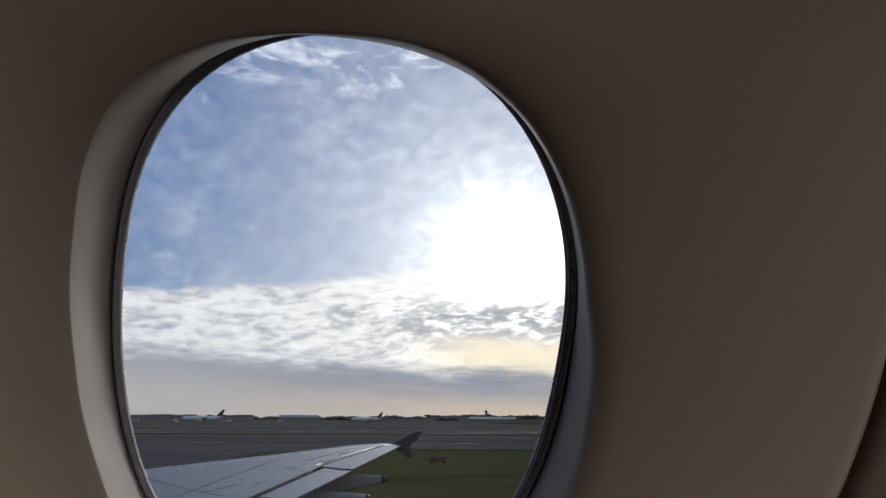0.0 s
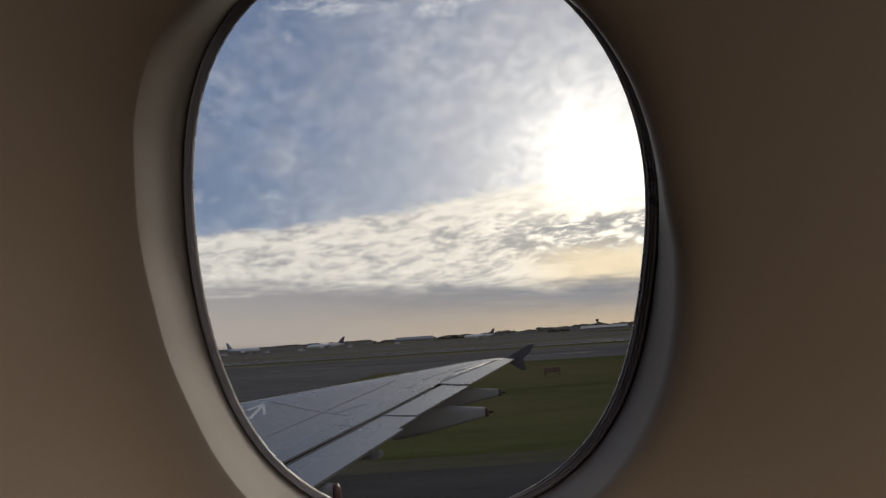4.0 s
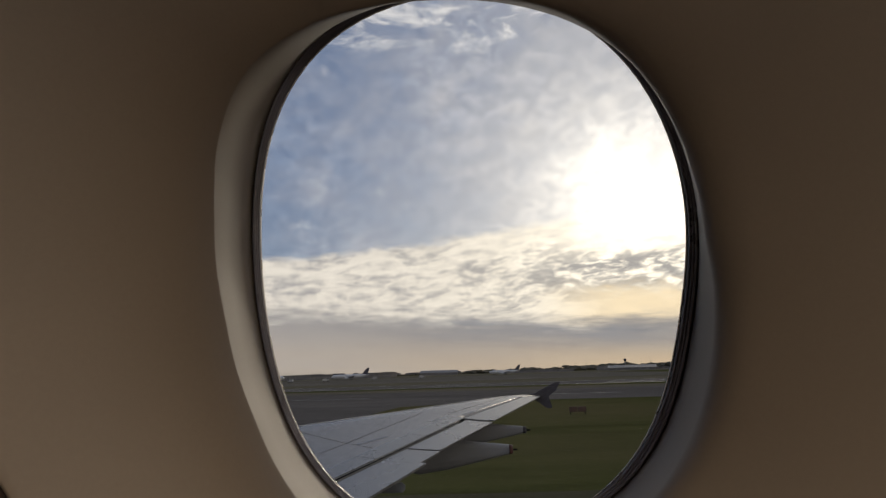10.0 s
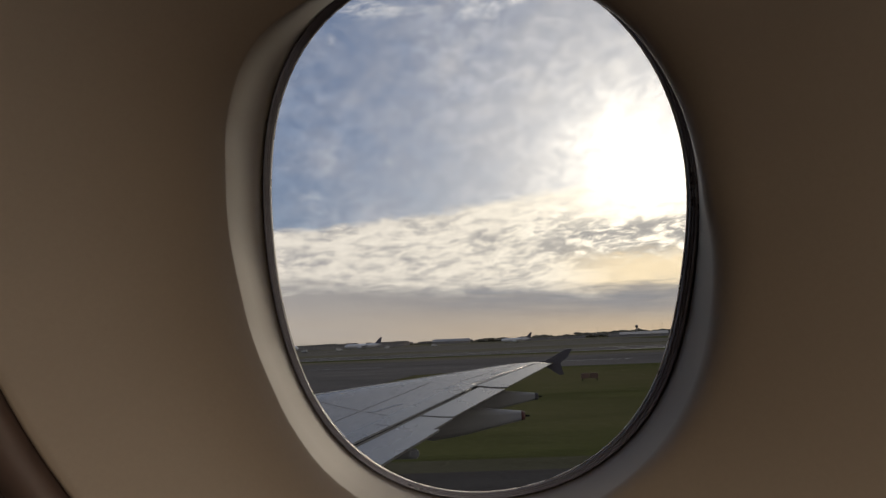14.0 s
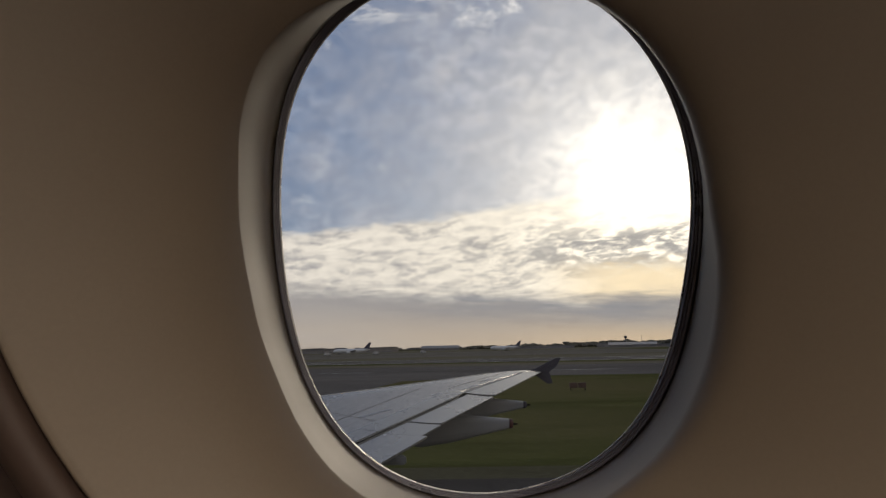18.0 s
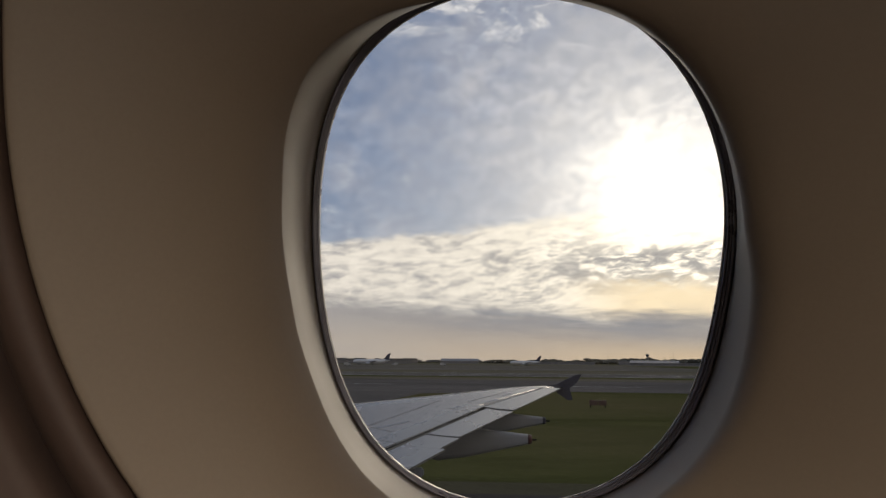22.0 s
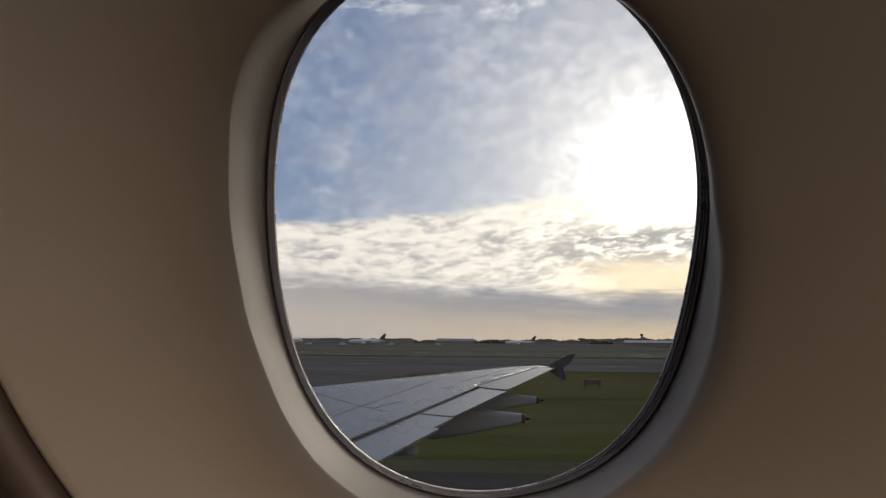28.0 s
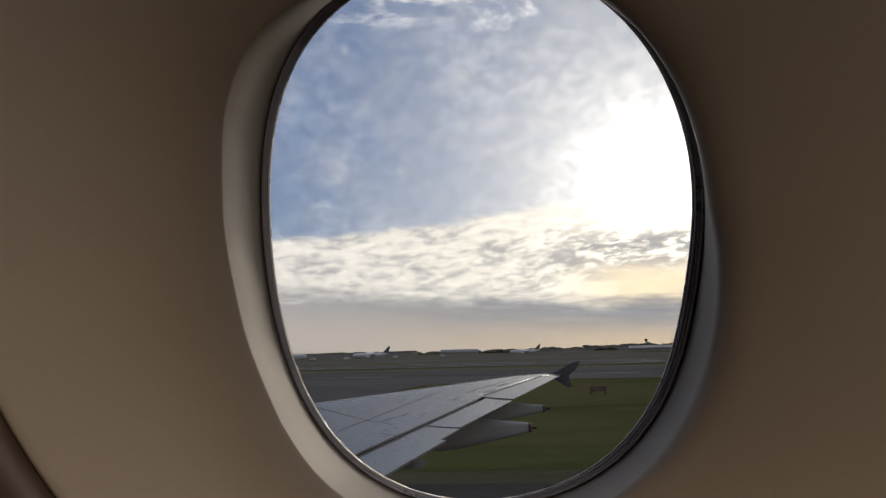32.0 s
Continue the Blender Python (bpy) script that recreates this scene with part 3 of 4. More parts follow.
wing = thing("wing", "pale grey airliner wing with lowered flaps fixed to the fuselage", "wing", pose(0, 0, 0))
rings = []
for y in span(0.074, 15.0, 0.35):
    a, b = le(y), (slot(y) if y < 11.5 else hinge(y))
    if y > 14.82:
        b = te(y)
    top = [(a + (b - a) * u, y, upper(a + (b - a) * u, y)) for u in (0, 0.015, 0.05, 0.1, 0.2, 0.35, 0.5, 0.65, 0.8, 0.9, 1.0)]
    bot = [(a + (b - a) * u, y, lower(a + (b - a) * u, y)) for u in (1.0, 0.8, 0.6, 0.4, 0.2, 0.05)]
    rings.append(top + bot)
main = lofted("wing_box", rings, WING_PAINT, wing, label="grey painted wing skin")
# rounded tip
rings = []
for y, k in ((15.0, 1.0), (15.06, 0.96), (15.11, 0.85), (15.15, 0.6)):
    m = (le(15) + te(15)) / 2 + 0.15 * (1 - k)
    row = []
    for u, s in [(i / 8, 1) for i in range(9)] + [(i / 8, -1) for i in range(7, 0, -1)]:
        x = le(15) + (te(15) - le(15)) * u
        z = (upper(x, 15.0) if s > 0 else lower(x, 15.0))
        zc = Z_TIP + 0.01
        row.append((m + (x - m) * k, y, zc + (z - zc) * k))
    rings.append(row)
lofted("wing_tip", rings, WING_PAINT, wing)
# bare metal slats along the leading edge
cuts = [1.6, 4.4, 7.0, 9.6, 12.2, 14.7]
for y0, y1 in zip(cuts, cuts[1:]):
    panel("slat", y0 + 0.01, y1 - 0.01, lambda y: le(y) + 0.012, lambda y: le(y) + 0.13 * (te(y) - le(y)), 0.006, 0.012, BARE, wing, "bare metal slat", nx=6, taper=1.0)
# cove behind the fixed wing, seen through the slot; its shade is put into the colour
panel("cove", 1.6, 11.46, lambda y: slot(y) - 0.02, lambda y: slot(y) + 0.16, -0.10, 0.05, GAPDARK, wing, "cove behind the spoilers, coloured near black for its shade")
panel("cove", 11.5, 14.8, lambda y: hinge(y) - 0.01, lambda y: hinge(y) + 0.06, -0.03, 0.03, GAPDARK, wing)
# spoilers
cuts = [4.7, 6.35, 8.02, 9.66, 10.78, 11.5]
for y0, y1 in zip(cuts, cuts[1:]):
    panel("spoiler", y0 + 0.008, y1 - 0.008, front, slot, 0.012, 0.03, PANEL_PAINT, wing, "grey spoiler panel")
    # thin strip added to draw the slot's shade as a dark line
    panel("slot_shade_strip", y0 + 0.008, y1 - 0.008, lambda y: slot(y) + 0.001, lambda y: slot(y) + 0.024, 0.002, 0.02, GAPDARK, wing, "near-black strip painted as the slot's shade behind the spoiler", nx=1, taper=0.6)
# flaps and aileron
panel("inboard_flap", 1.7, 8.03, lambda y: slot(y) + 0.026, lambda y: te(y) + 0.09, 0.0, 0.10, PANEL_PAINT, wing, "lowered inboard flap", droop=0.006, slope=0.03)
panel("flap_end_tab", 8.035, 8.78, lambda y: slot(y) + 0.026, lambda y: te(y) + 0.02, 0.0, 0.09, PANEL_PAINT, wing, "short end piece of the inboard flap", droop=0.006, slope=0.03)
panel("outboard_flap", 8.86, 11.42, lambda y: slot(y) + 0.026, lambda y: te(y), 0.0, 0.08, PANEL_PAINT, wing, "lowered outboard flap", droop=0.006, slope=0.02)
panel("aileron", 11.52, 14.8, lambda y: hinge(y) + 0.018, te, 0.0, 0.06, PANEL_PAINT, wing, "grey aileron")
# skin joints along and across the span
panel("skin_joint", 5.0, 11.2, lambda q: slot(q) - 0.62, lambda q: slot(q) - 0.606, 0.003, 0.003, JOINT, wing, nx=1, taper=1)
panel("skin_joint", 11.6, 14.5, lambda q: hinge(q) - 0.26, lambda q: hinge(q) - 0.25, 0.003, 0.003, JOINT, wing, nx=1, taper=1)
panel("skin_joint", 8.6, 8.614, lambda q: le(q) + 0.2 * (te(q) - le(q)), lambda q: front(q) - 0.02, 0.003, 0.003, JOINT, wing, nx=6, taper=1)
# hinge brackets under the inboard flap
for y in (7.3,):
    bm = bmesh.new()
    box(bm, te(y) - 0.30, te(y) + 0.10, y - 0.04, y + 0.04, lower(te(y) - 0.2, y) - 0.13, lower(te(y) - 0.2, y) - 0.03, 0.02)
    box(bm, te(y) - 0.10, te(y) + 0.02, y - 0.09, y + 0.09, lower(te(y) - 0.2, y) - 0.09, lower(te(y) - 0.2, y) - 0.03, 0.01)
    part("flap_bracket", bm, WING_UNDER, wing, "grey flap hinge bracket")
# access plates and walkway marks on the upper skin
for y, u, w, d in ((13.0, 0.45, 0.5, 0.05), (12.1, 0.55, 0.55, 0.05), (10.4, 0.6, 0.6, 0.06), (11.0, 0.5, 0.35, 0.04), (9.0, 0.55, 0.7, 0.05)):
    x = le(y) + u * (te(y) - le(y))
    panel("access_plate", y - w / 2, y + w / 2, lambda q, x=x, y=y: x + (q - y) * 0.42, lambda q, x=x, y=y, d=d: x + d + (q - y) * 0.42, 0.004, 0.003, WING_UNDER, wing, nx=1, taper=1)
# worn white arrow by the walkway
for y0, y1, x0, x1 in ((7.80, 8.42, -2.22, -2.22), (8.05, 8.42, -2.32, -2.22), (8.05, 8.42, -2.12, -2.22)):
    mid = lambda q, y0=y0, y1=y1, x0=x0, x1=x1: x0 + (x1 - x0) * (q - y0) / (y1 - y0)
    panel("painted_arrow", y0, y1, lambda q, mid=mid: mid(q) - 0.018, lambda q, mid=mid: mid(q) + 0.018, 0.005, 0.003, MARK_PAINT, wing, "worn white walkway arrow", nx=1, taper=1)


def fairing(y, tip_x, tip_z, length, width, depth, red, taper=0.74):
    """Canoe-shaped flap track fairing that hangs below the trailing edge."""
    rings = []
    for u in (0.0, 0.06, 0.2, 0.4, 0.6, 0.8, 0.93, 1.0):
        x = tip_x - length * (1 - u)
        top = min(lower(min(x, te(y)), y) + 0.02, tip_z + (1 - u) * 0.30 * length * 0.35 + 0.05)
        w = width * (min(1, u * 5 + 0.05)) ** 0.5 * (1 - 0.55 * max(0, (u - 0.45) / 0.55))
        h = depth * (min(1, u * 4 + 0.08)) ** 0.6 * (1 - taper * max(0, (u - 0.45) / 0.55))
        row = []
        for j in range(16):
            a = 2 * math.pi * (j + 0.5) / 16
            row.append((x, y + 0.5 * w * math.copysign(abs(math.cos(a)) ** 0.5, math.cos(a)), top - h / 2 + 0.5 * h * math.copysign(abs(math.sin(a)) ** 0.5, math.sin(a))))
        rings.append(row)
    f = lofted("flap_fairing", rings, FAIRING_PAINT, wing, smooth=False, label="grey canoe-shaped flap track fairing")
    end = rings[-1]
    m = [sum(p[i] for p in end) / 16 for i in range(3)]
    grow = lambda k, dx: [(p[0] + dx, m[1] + (p[1] - m[1]) * k, m[2] + (p[2] - m[2]) * k) for p in end]
    lofted("fairing_tip", [grow(1.0, 0.002), grow(0.97, 0.04), grow(0.75, 0.06)], red, f, label="dark red fairing tip")
    if taper < 0.6:
        return
    bm = bmesh.new()
    box(bm, m[0] + 0.05, m[0] + 0.13, m[1] - 0.01, m[1] + 0.01, m[2] - 0.02, m[2] + 0.005)
    part("drain_spike", bm, GAPDARK, f)


fairing(12.5, 0.95, WZ - 1.09, 2.0, 0.26, 0.46, FENCE_PAINT)
fairing(10.85, 0.60, WZ - 1.23, 2.3, 0.28, 0.55, RED_PAINT)
fairing(6.0, -1.02, WZ - 1.31, 2.4, 0.34, 0.66, RED_PAINT, 0.50)
# arrow-shaped tip fence
out = [(0.70, 0.0), (1.15, 0.05), (1.60, 0.27), (1.73, 0.28), (1.62, 0.10), (1.46, -0.02), (1.49, -0.14), (1.52, -0.26), (1.42, -0.27), (1.18, -0.10)]
rings = [[(x + 0.27, 15.13 + dy + 0.10 * dz, Z_TIP + dz) for x, dz in out] for dy in (-0.025, 0.025)]
lofted("tip_fence", rings, FENCE_PAINT, wing, smooth=False, label="dark arrow-shaped wing tip fence")

# ---- ground ----
def sheet(name, label, category, x0, x1, y0, y1, z, mat, lean=0.0, bottom=0.0):
    """A flat slab; lean shifts its far edge sideways, per metre ahead."""
    vs, fs = [], []
    for (x, y) in ((x0, y0), (x1, y0), (x1, y1), (x0, y1)):
        vs.append((x, y + lean * x, z))
    for (x, y) in ((x0, y0), (x1, y0), (x1, y1), (x0, y1)):
        vs.append((x, y + lean * x, bottom))
    fs = [(0, 1, 2, 3), (0, 4, 5, 1), (1, 5, 6, 2), (2, 6, 7, 3), (3, 7, 4, 0)]
    return tagged(mesh_object(name, vs, fs, mat), label, category, kind="structure")


ground = mesh_object("ground", [(-4500, -4500, 0), (4500, -4500, 0), (4500, 4800, 0), (-4500, 4800, 0)], [(0, 1, 2, 3)], GRASS)
tagged(ground, "flat mown green airfield grass", "grass", kind="structure")
sheet("road_near_taxiway", "dark asphalt taxiway under the aircraft", "taxiway", -900, 900, -22, 24, 0.03, ASPHALT_NEAR)
sheet("road_parallel_taxiway", "grey asphalt taxiway across the grass", "taxiway", -1400, 1400, 108, 168, 0.03, ASPHALT, -0.10)
sheet("road_runway", "grey asphalt runway in the distance", "runway", -2200, 2200, 210, 262, 0.03, ASPHALT, -0.06)
sheet("pavement_apron", "worn grey concrete apron in the distance", "apron", -1500, 150, 345, 760, 0.02, CONCRETE, 0.05)
sheet("ground_dry_strip", "brownish dry airfield ground", "ground", -2500, 2500, 262.5, 340, 0.012, DRY, -0.06)
sheet("ground_dry_verge", "brownish dry verge beside the taxiway", "ground", -1800, 1800, 168.5, 190, 0.012, DRY, -0.10)
sheet("ground_far_dry", "brownish dry airfield ground far off", "ground", -3800, 3800, 800, 1350, 0.012, DRY)
taxi_left = mesh_object("road_turning_pad", [(-13, 62, 0.02), (-9, 96, 0.02), (12, 110, 0.02), (-400, 156, 0.02), (-400, 40, 0.02), (-60, 50, 0.02)], [(0, 1, 2, 3, 4, 5)], ASPHALT)
tagged(taxi_left, "dark asphalt taxiway joining the parallel one", "taxiway", kind="structure")
sheet("ground_shoulder", "worn brown shoulder along the taxiway edge", "ground", -900, 900, 24, 26.5, 0.015, SHOULDER)


def marking(name, label, x0, x1, y0, y1, lean=0.0, z=0.034):
    return sheet(name, label, "marking", x0, x1, y0, y1, z, MARK_PAINT, lean, bottom=z - 0.003)


for k in range(-22, 23):
    marking("trim_runway_dash", "white painted runway centreline dash", k * 60 - 15, k * 60 + 15, 235.5, 236.4, -0.06)
marking("trim_runway_edge", "white painted runway edge line", -2200, 2200, 212.0, 213.0, -0.06)
marking("trim_runway_far_edge", "white painted runway edge line", -2200, 2200, 259.5, 260.5, -0.06)
for k in range(-14, 15):
    marking("trim_taxiway_dash", "pale painted taxiway dash", k * 45 + 12, k * 45 + 27, 130.6, 131.0, -0.10)
sheet("road_link", "grey asphalt link road between taxiways", "taxiway", -120, -72, 130, 240, 0.026, ASPHALT, 0.0)


# ---- far aircraft ----
TAIL_DARK = material("tail_dark_paint", (0.05, 0.05, 0.075), 0.4, spread=0.2, scale=1.0, grain=5)
JET_WHITE = material("jet_white_paint", (0.60, 0.60, 0.61), 0.4, spread=0.08, scale=0.6, grain=4)
JET_GREY = material("jet_grey_paint", (0.30, 0.31, 0.33), 0.4, spread=0.1, scale=0.6, grain=4)
WINDOW_DARK = material("window_dark", (0.03, 0.035, 0.045), 0.2, spread=0.2, scale=1, grain=4)


def tube(cx, r, z, n=14, squash=1.0):
    return [(cx, r * math.cos(2 * math.pi * j / n), z + squash * r * math.sin(2 * math.pi * j / n)) for j in range(n)]


def foil(points, thick, axis):
    """A flat tapered surface from four outline points, given a little thickness."""
    d = Vector(axis) * thick / 2
    return [[tuple(Vector(p) + d) for p in points], [tuple(Vector(p) - d) for p in points]]


def airliner(label, m, tail, length=37.0, group="parked airliners"):
    """A twin-engined airliner, nose towards -x."""
    k = length / 37.0
    a = thing("airliner", label, "airplane", m, group)
    prof = [(-18.5, 0.15, -0.5), (-18.0, 0.75, -0.4), (-17.0, 1.35, -0.2), (-15.0, 1.85, 0), (-12.5, 1.98, 0), (8.0, 1.98, 0), (12.0, 1.6, 0.3), (16.0, 0.9, 0.75), (18.3, 0.3, 1.1), (18.5, 0.1, 1.15)]
    lofted("fuselage", [[(x * k, y * k, z * k) for x, y, z in tube(cx, r, cz + 3.9)] for cx, r, cz in prof], JET_WHITE, a)
    for s in (-1, 1):
        w = [(-3.5, 1.8 * s, 3.0), (2.8, 1.8 * s, 3.0), (5.2, 16.5 * s, 4.4), (3.8, 16.5 * s, 4.4)]
        lofted("wing", foil([(x * k, y * k, z * k) for x, y, z in w], 0.4 * k, (0, 0, 1)), JET_GREY, a, smooth=False)
        h = [(14.2, 0.7 * s, 4.9), (17.0, 0.7 * s, 4.9), (18.6, 6.0 * s, 5.4), (17.2, 6.0 * s, 5.4)]
        lofted("tailplane", foil([(x * k, y * k, z * k) for x, y, z in h], 0.25 * k, (0, 0, 1)), JET_GREY, a, smooth=False)
        lofted("engine", [[(x * k, (y + 5.6 * s) * k, z * k) for x, y, z in tube(cx, r, 2.2, 12)] for cx, r in ((-5.2, 0.9), (-4.8, 1.1), (-2.5, 1.05), (-0.8, 0.6))], JET_WHITE, a)
    f = [(11.5, 0, 5.6), (17.2, 0, 5.0), (19.4, 0, 11.7), (17.2, 0, 11.7)]
    lofted("tail_fin", foil([(x * k, y * k, z * k) for x, y, z in f], 0.35 * k, (0, 1, 0)), tail, a, smooth=False)
    for x, y in ((-12.5, 0), (1.2, 3.0), (1.2, -3.0)):
        bm = bmesh.new()
        bmesh.ops.create_cone(bm, cap_ends=True, segments=14, radius1=0.58 * k, radius2=0.58 * k, depth=0.6 * k, matrix=Matrix.Translation((x * k, y * k, 0.58 * k)) @ pose(0, 0, 0, 90))
        box(bm, (x - 0.15) * k, (x + 0.15) * k, (y - 0.15) * k, (y + 0.15) * k, 0.58 * k, 3.0 * k)
        part("wheel", bm, WINDOW_DARK, a)
    return a


def at(azimuth, distance, turn=0.0, z=0.02):
    q = radians(azimuth)
    return pose(distance * math.sin(q), distance * math.cos(q), z, 0, 0, turn)


airliner("white airliner with a dark tail taxiing on the apron", at(-9.3, 640, 8), TAIL_DARK, 33.0)
airliner("white airliner with a grey tail parked by the terminal", at(-15.6, 700, 160), JET_GREY)
airliner("small white airliner with a white tail by the terminal", at(-20.4, 650, 20), JET_WHITE, 31.0)
airliner("white airliner with a dark tail on the far taxiway", at(3.0, 720, 6), TAIL_DARK, 31.0)

# ---- terminal, hangars, tower ----
# wall and roof colours are kept close in tone to paint in distance haze
WALL_GREY = material("building_wall_grey", (0.24, 0.222, 0.208), 0.8, spread=0.18, scale=0.08, grain=1.2)
WALL_PALE = material("building_wall_pale", (0.24, 0.222, 0.208), 0.8, spread=0.15, scale=0.08, grain=1.0)
ROOF_PALE = material("roof_pale_sheet", (0.16, 0.16, 0.165), 0.6, spread=0.2, scale=0.1, grain=1.0)
BRICKISH = material("building_wall_brown", (0.28, 0.235, 0.20), 0.85, spread=0.15, scale=0.1, grain=1.0)


# lighter than the other dark glass: haze is mixed into the colour
HAZED_GLASS = material("far_hazed_glass", (0.15, 0.145, 0.145), 0.3, spread=0.2, scale=0.3, grain=3)


def building(label, m, w, d, h, wall, floors, bays, roof_h=0.6, pitched=False):
    b = thing("building", label, "building", m, "airport buildings")
    part("wall", box(bmesh.new(), -w / 2, w / 2, -d / 2, d / 2, 0, h), wall, b)
    if pitched:
        lofted("roof", [[(x, -d / 2 - 1, h + 0.01), (x, 0, h + roof_h), (x, d / 2 + 1, h + 0.01)] for x in (-w / 2 - 1, w / 2 + 1)], ROOF_PALE, b, smooth=False)
    else:
        part("roof", box(bmesh.new(), -w / 2 - 0.6, w / 2 + 0.6, -d / 2 - 0.6, d / 2 + 0.6, h + 0.01, h + roof_h), ROOF_PALE, b)
    for f in range(floors):
        for i in range(bays):
            x = -w / 2 + (i + 0.5) * w / bays
            z = (f + 0.35) * h / floors
            part("window", box(bmesh.new(), x - 0.36 * w / bays, x + 0.36 * w / bays, -d / 2 - 0.06, -d / 2 + 0.1, z, z + 0.42 * h / floors), HAZED_GLASS, b)
    return b


building("large grey terminal block with rows of windows", at(-20.4, 1000, 20), 50, 40, 12.9, WALL_GREY, 5, 10)
building("long grey terminal building with a pale roof", at(-15.2, 960, 15), 95, 30, 5.8, WALL_PALE, 2, 14)
building("long low grey terminal pier with a pale roof", at(-9.5, 930, 8), 110, 24, 4.8, WALL_GREY, 2, 16)
building("low pale terminal building behind parked aircraft", at(-24.0, 940, 24), 120, 30, 6.1, WALL_PALE, 2, 16)
building("brown blocky building on the airport edge", at(-6.6, 1150, 5), 40, 30, 6.8, BRICKISH, 3, 7)
building("pale hangar with a pitched sheet roof", at(-2.2, 1180, 0), 60, 40, 4.1, WALL_PALE, 1, 6, 4.0, True)
building("long low cargo shed with a white roof", at(5.6, 1120, -6), 110, 24, 3.7, WALL_PALE, 1, 12)
building("low hangar with a white pitched sheet roof", at(12.9, 1010, -14), 62, 30, 3.4, WALL_GREY, 1, 6, 3.5, True)
building("low white-roofed airport shed", at(15.8, 1040, -18), 70, 26, 3.4, WALL_PALE, 1, 8)
building("grey block beside the control tower", at(11.3, 1230, -10), 46, 20, 6.8, WALL_GREY, 2, 7)

tower = thing("control_tower", "slim concrete airport control tower with a dark glass cab", "tower", at(12.4, 1250))
lofted("shaft", [[(r * math.cos(a), r * math.sin(a), z) for a in [2 * math.pi * j / 12 for j in range(12)]] for z, r in ((0, 1.8), (6, 1.4), (13.4, 1.2), (14, 1.7))], WALL_PALE, tower)
lofted("cab", [[(r * math.cos(a), r * math.sin(a), z) for a in [2 * math.pi * j / 12 for j in range(12)]] for z, r in ((14.01, 2.0), (14.8, 2.2), (17.2, 2.7))], WINDOW_DARK, tower, smooth=False)
lofted("cab_roof", [[(r * math.cos(a), r * math.sin(a), z) for a in [2 * math.pi * j / 12 for j in range(12)]] for z, r in ((17.21, 2.9), (17.8, 2.8), (18.2, 1.7))], WALL_GREY, tower, smooth=False)
part("mast", box(bmesh.new(), -0.1, 0.1, -0.1, 0.1, 18.19, 21.5), WALL_GREY, tower)
for q, h in ((13.6, 16), (14.3, 17), (9.4, 15)):
    p = thing("light_mast", "tall thin grey apron light mast", "lamp post", at(q, 1080), "apron light masts")
    lofted("pole", [tuple((r * math.cos(a), r * math.sin(a), z) for a in [2 * math.pi * j / 8 for j in range(8)]) for z, r in ((0, 0.28), (h, 0.15))], WALL_GREY, p)
    part("lamp_head", box(bmesh.new(), -1.0, 1.0, -0.3, 0.3, h, h + 0.5), WALL_GREY, p)

# ---- airfield boards and lights ----
BOARD = material("board_paint", (0.095, 0.052, 0.036), 0.7, spread=0.1, scale=2, grain=20)


def board(label, x, y, w, h, panels):
    b = thing("airfield_sign", label, "sign", pose(x, y, 0), "airfield signs")
    for i in range(panels):
        c = -w / 2 + (i + 0.5) * w / panels
        part("sign_panel", box(bmesh.new(), c - 0.45 * w / panels, c + 0.45 * w / panels, -0.12, 0.12, 0.25, 0.25 + h, 0.02), BOARD, b)
    for c in (-w / 2 + 0.15, w / 2 - 0.15):
        part("sign_leg", box(bmesh.new(), c - 0.04, c + 0.04, -0.04, 0.04, 0, 0.26), GAPDARK, b)


board("low dark red-brown airfield sign board on the grass", 10.6, 70, 1.7, 0.5, 2)
for k in range(-6, 7):
    e = thing("edge_light", "small blue-grey taxiway edge light on a stalk", "light", pose(k * 16 + 5, 25.2, 0), "taxiway edge lights")
    bm = bmesh.new()
    bmesh.ops.create_cone(bm, cap_ends=True, segments=10, radius1=0.09, radius2=0.06, depth=0.16, matrix=Matrix.Translation((0, 0, 0.33)))
    part("lens", bm, WINDOW_DARK, e)
    part("stalk", box(bmesh.new(), -0.02, 0.02, -0.02, 0.02, 0, 0.26), STEEL, e)

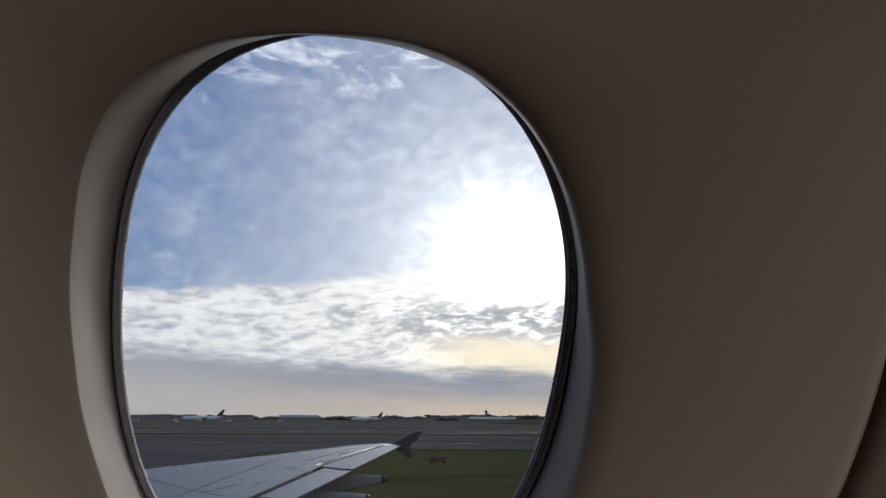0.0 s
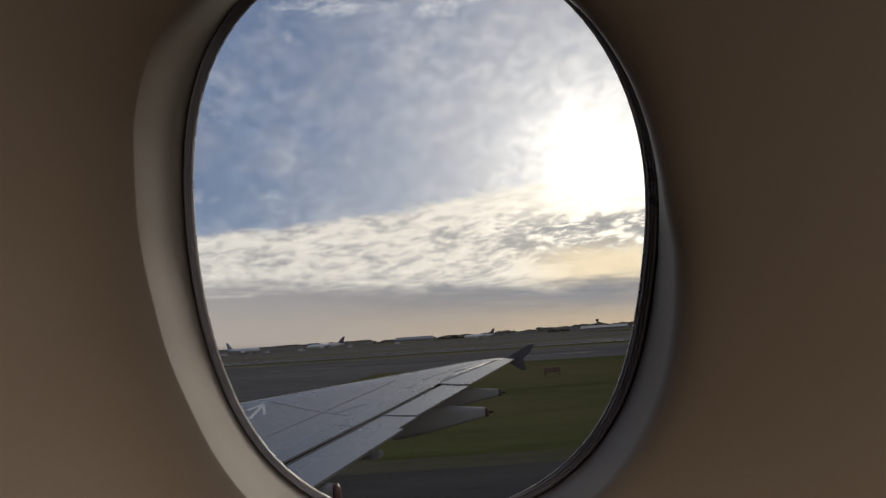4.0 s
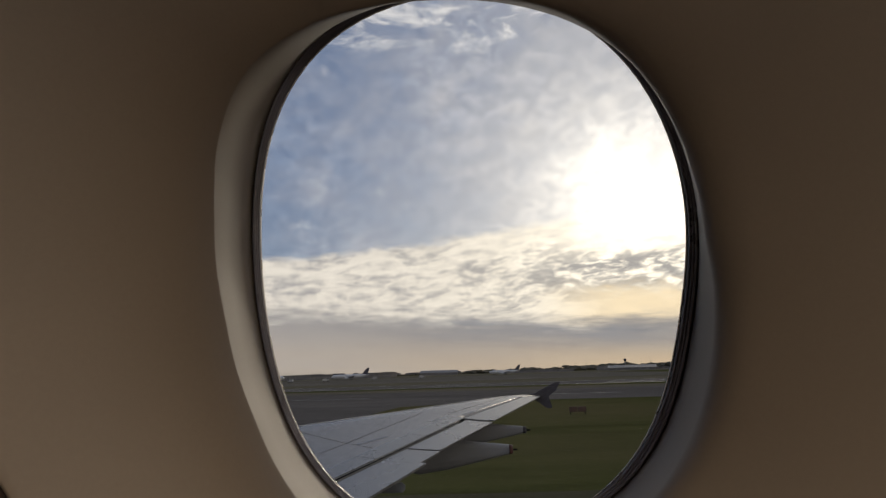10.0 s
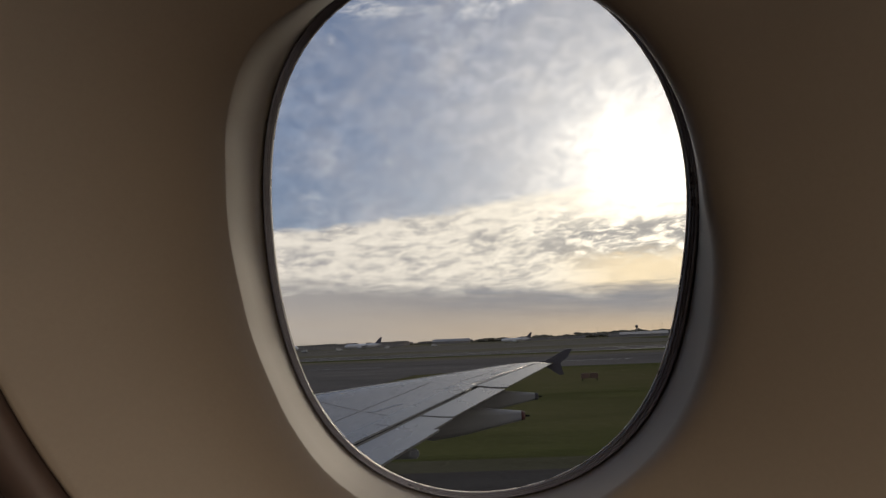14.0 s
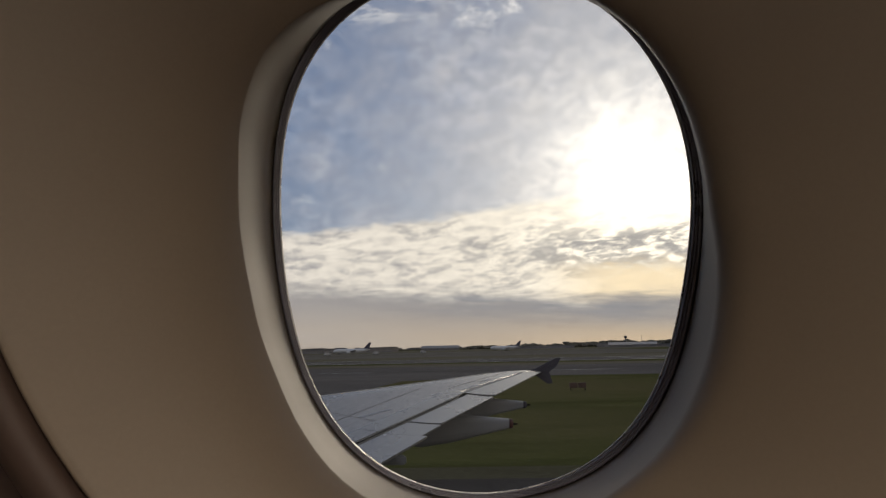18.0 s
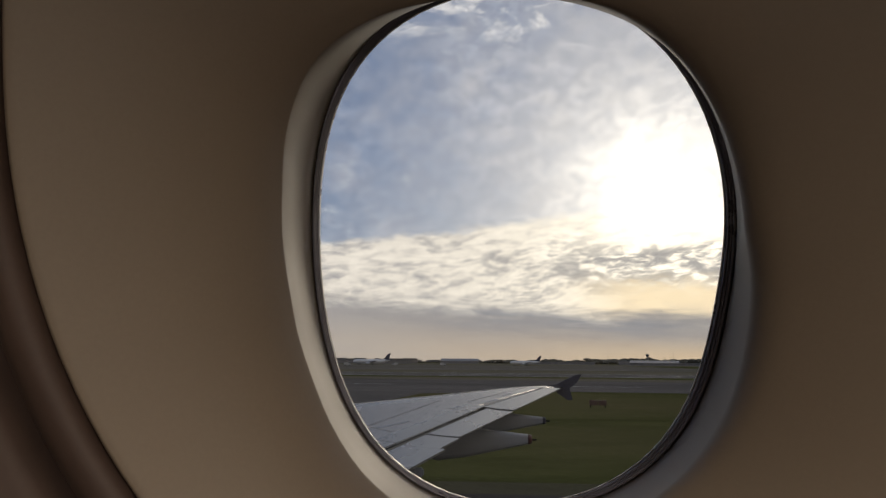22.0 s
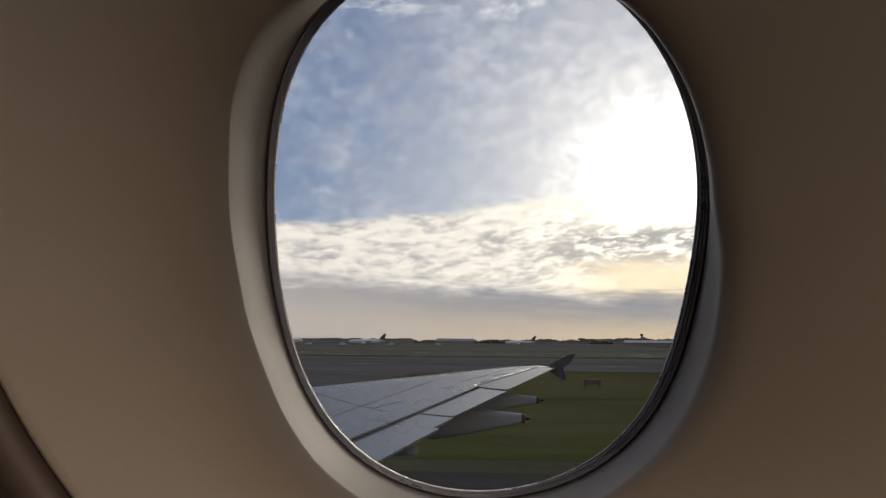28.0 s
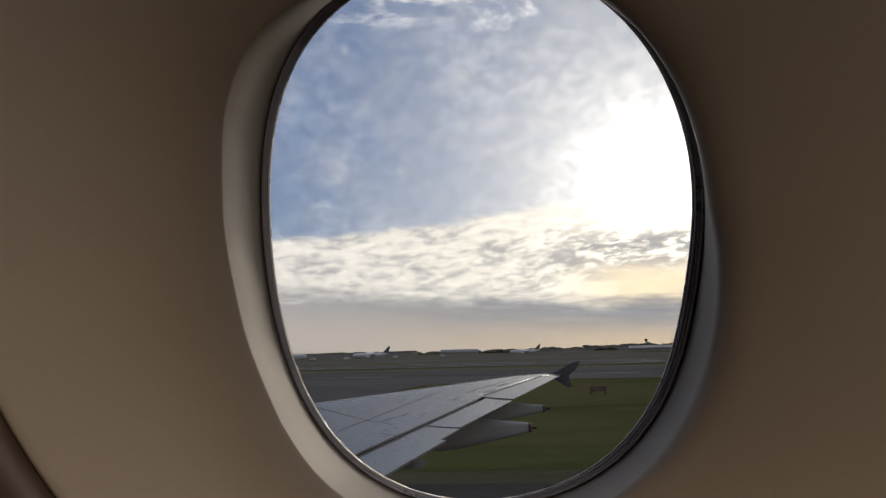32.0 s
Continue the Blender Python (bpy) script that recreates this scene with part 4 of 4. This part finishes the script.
# ---- far trees and town ----
# foliage colour is lightened to stand in for haze over the distance
LEAF = material("far_hazed_foliage", (0.115, 0.104, 0.078), 0.9, spread=0.3, scale=0.05, grain=0.6, spec=0.05)
TOWN = material("far_town", (0.16, 0.15, 0.15), 0.85, spread=0.2, scale=0.01, grain=0.3, spec=0.05)
rnd = random.Random(4)
ico = bmesh.new()
bmesh.ops.create_icosphere(ico, subdivisions=1, radius=1.0)
ico_v, ico_f = [v.co.copy() for v in ico.verts], [[v.index for v in f.verts] for f in ico.faces]
ico.free()
verts, faces = [], []
for i in range(900):
    q = rnd.uniform(-34, 34)
    d = rnd.uniform(1350, 1650)
    tall = (3.2 + 6.5 * max(0, min(1, (q + 4) / 14))) * rnd.uniform(0.6, 1.2) + 1.4 * math.sin(q * 1.7) + 0.9 * math.sin(q * 4.1)
    tall = max(2.5, tall)
    x, y = d * math.sin(radians(q)), d * math.cos(radians(q))
    for _ in range(5):
        w = tall * rnd.uniform(0.45, 0.9)
        c = Vector((x + rnd.uniform(-1.3, 1.3) * tall, y + rnd.uniform(-1, 1) * tall, tall * rnd.uniform(0.3, 0.75)))
        h = tall * rnd.uniform(0.22, 0.4)
        n = len(verts)
        for v in ico_v:
            k = rnd.uniform(0.75, 1.25)
            verts.append((c.x + v.x * w * k, c.y + v.y * w * k, c.z + v.z * h * k))
        faces += [[n + j for j in f] for f in ico_f]
tagged(mesh_object("far_trees", verts, faces, LEAF), "dark uneven belt of trees on the horizon", "trees", kind="stuff")
bm = bmesh.new()
for i in range(150):
    q = rnd.uniform(-30, 6)
    d = rnd.uniform(2200, 2900)
    x, y = d * math.sin(radians(q)), d * math.cos(radians(q))
    w, h = rnd.uniform(10, 45), rnd.uniform(4, 9) * (1.35 if -13 < q < -6 else 1.0)
    box(bm, x - w / 2, x + w / 2, y - 10, y + 10, 0, h)
tagged(part("far_town", bm, TOWN), "hazy low town buildings on the horizon", "buildings", kind="stuff")


# ---- small vehicles on the apron ----
VAN = material("van_paint", (0.40, 0.39, 0.37), 0.45, spread=0.1, scale=0.5, grain=4)


def van(m, label):
    v = thing("service_van", label, "van", m, "airport vehicles")
    part("body", box(bmesh.new(), -2.4, 1.2, -1.0, 1.0, 0.5, 2.5, 0.15), VAN, v)
    part("cab", box(bmesh.new(), 1.21, 2.6, -0.98, 0.98, 0.5, 1.7, 0.2), VAN, v)
    part("windscreen", box(bmesh.new(), 1.21, 1.7, -0.85, 0.85, 1.71, 2.3, 0.05), WINDOW_DARK, v)
    for x in (-1.6, 1.7):
        for y in (-0.9, 0.9):
            bm = bmesh.new()
            bmesh.ops.create_cone(bm, cap_ends=True, segments=12, radius1=0.38, radius2=0.38, depth=0.3, matrix=Matrix.Translation((x, y, 0.38)) @ pose(0, 0, 0, 90))
            part("wheel", bm, GAPDARK, v)


for q, d, turn in ((-17.0, 600, 10), (-13.9, 590, 160), (-11.2, 560, 20), (-7.4, 600, 190), (-3.6, 640, 5)):
    van(at(q, d, turn), "small pale service van on the apron")
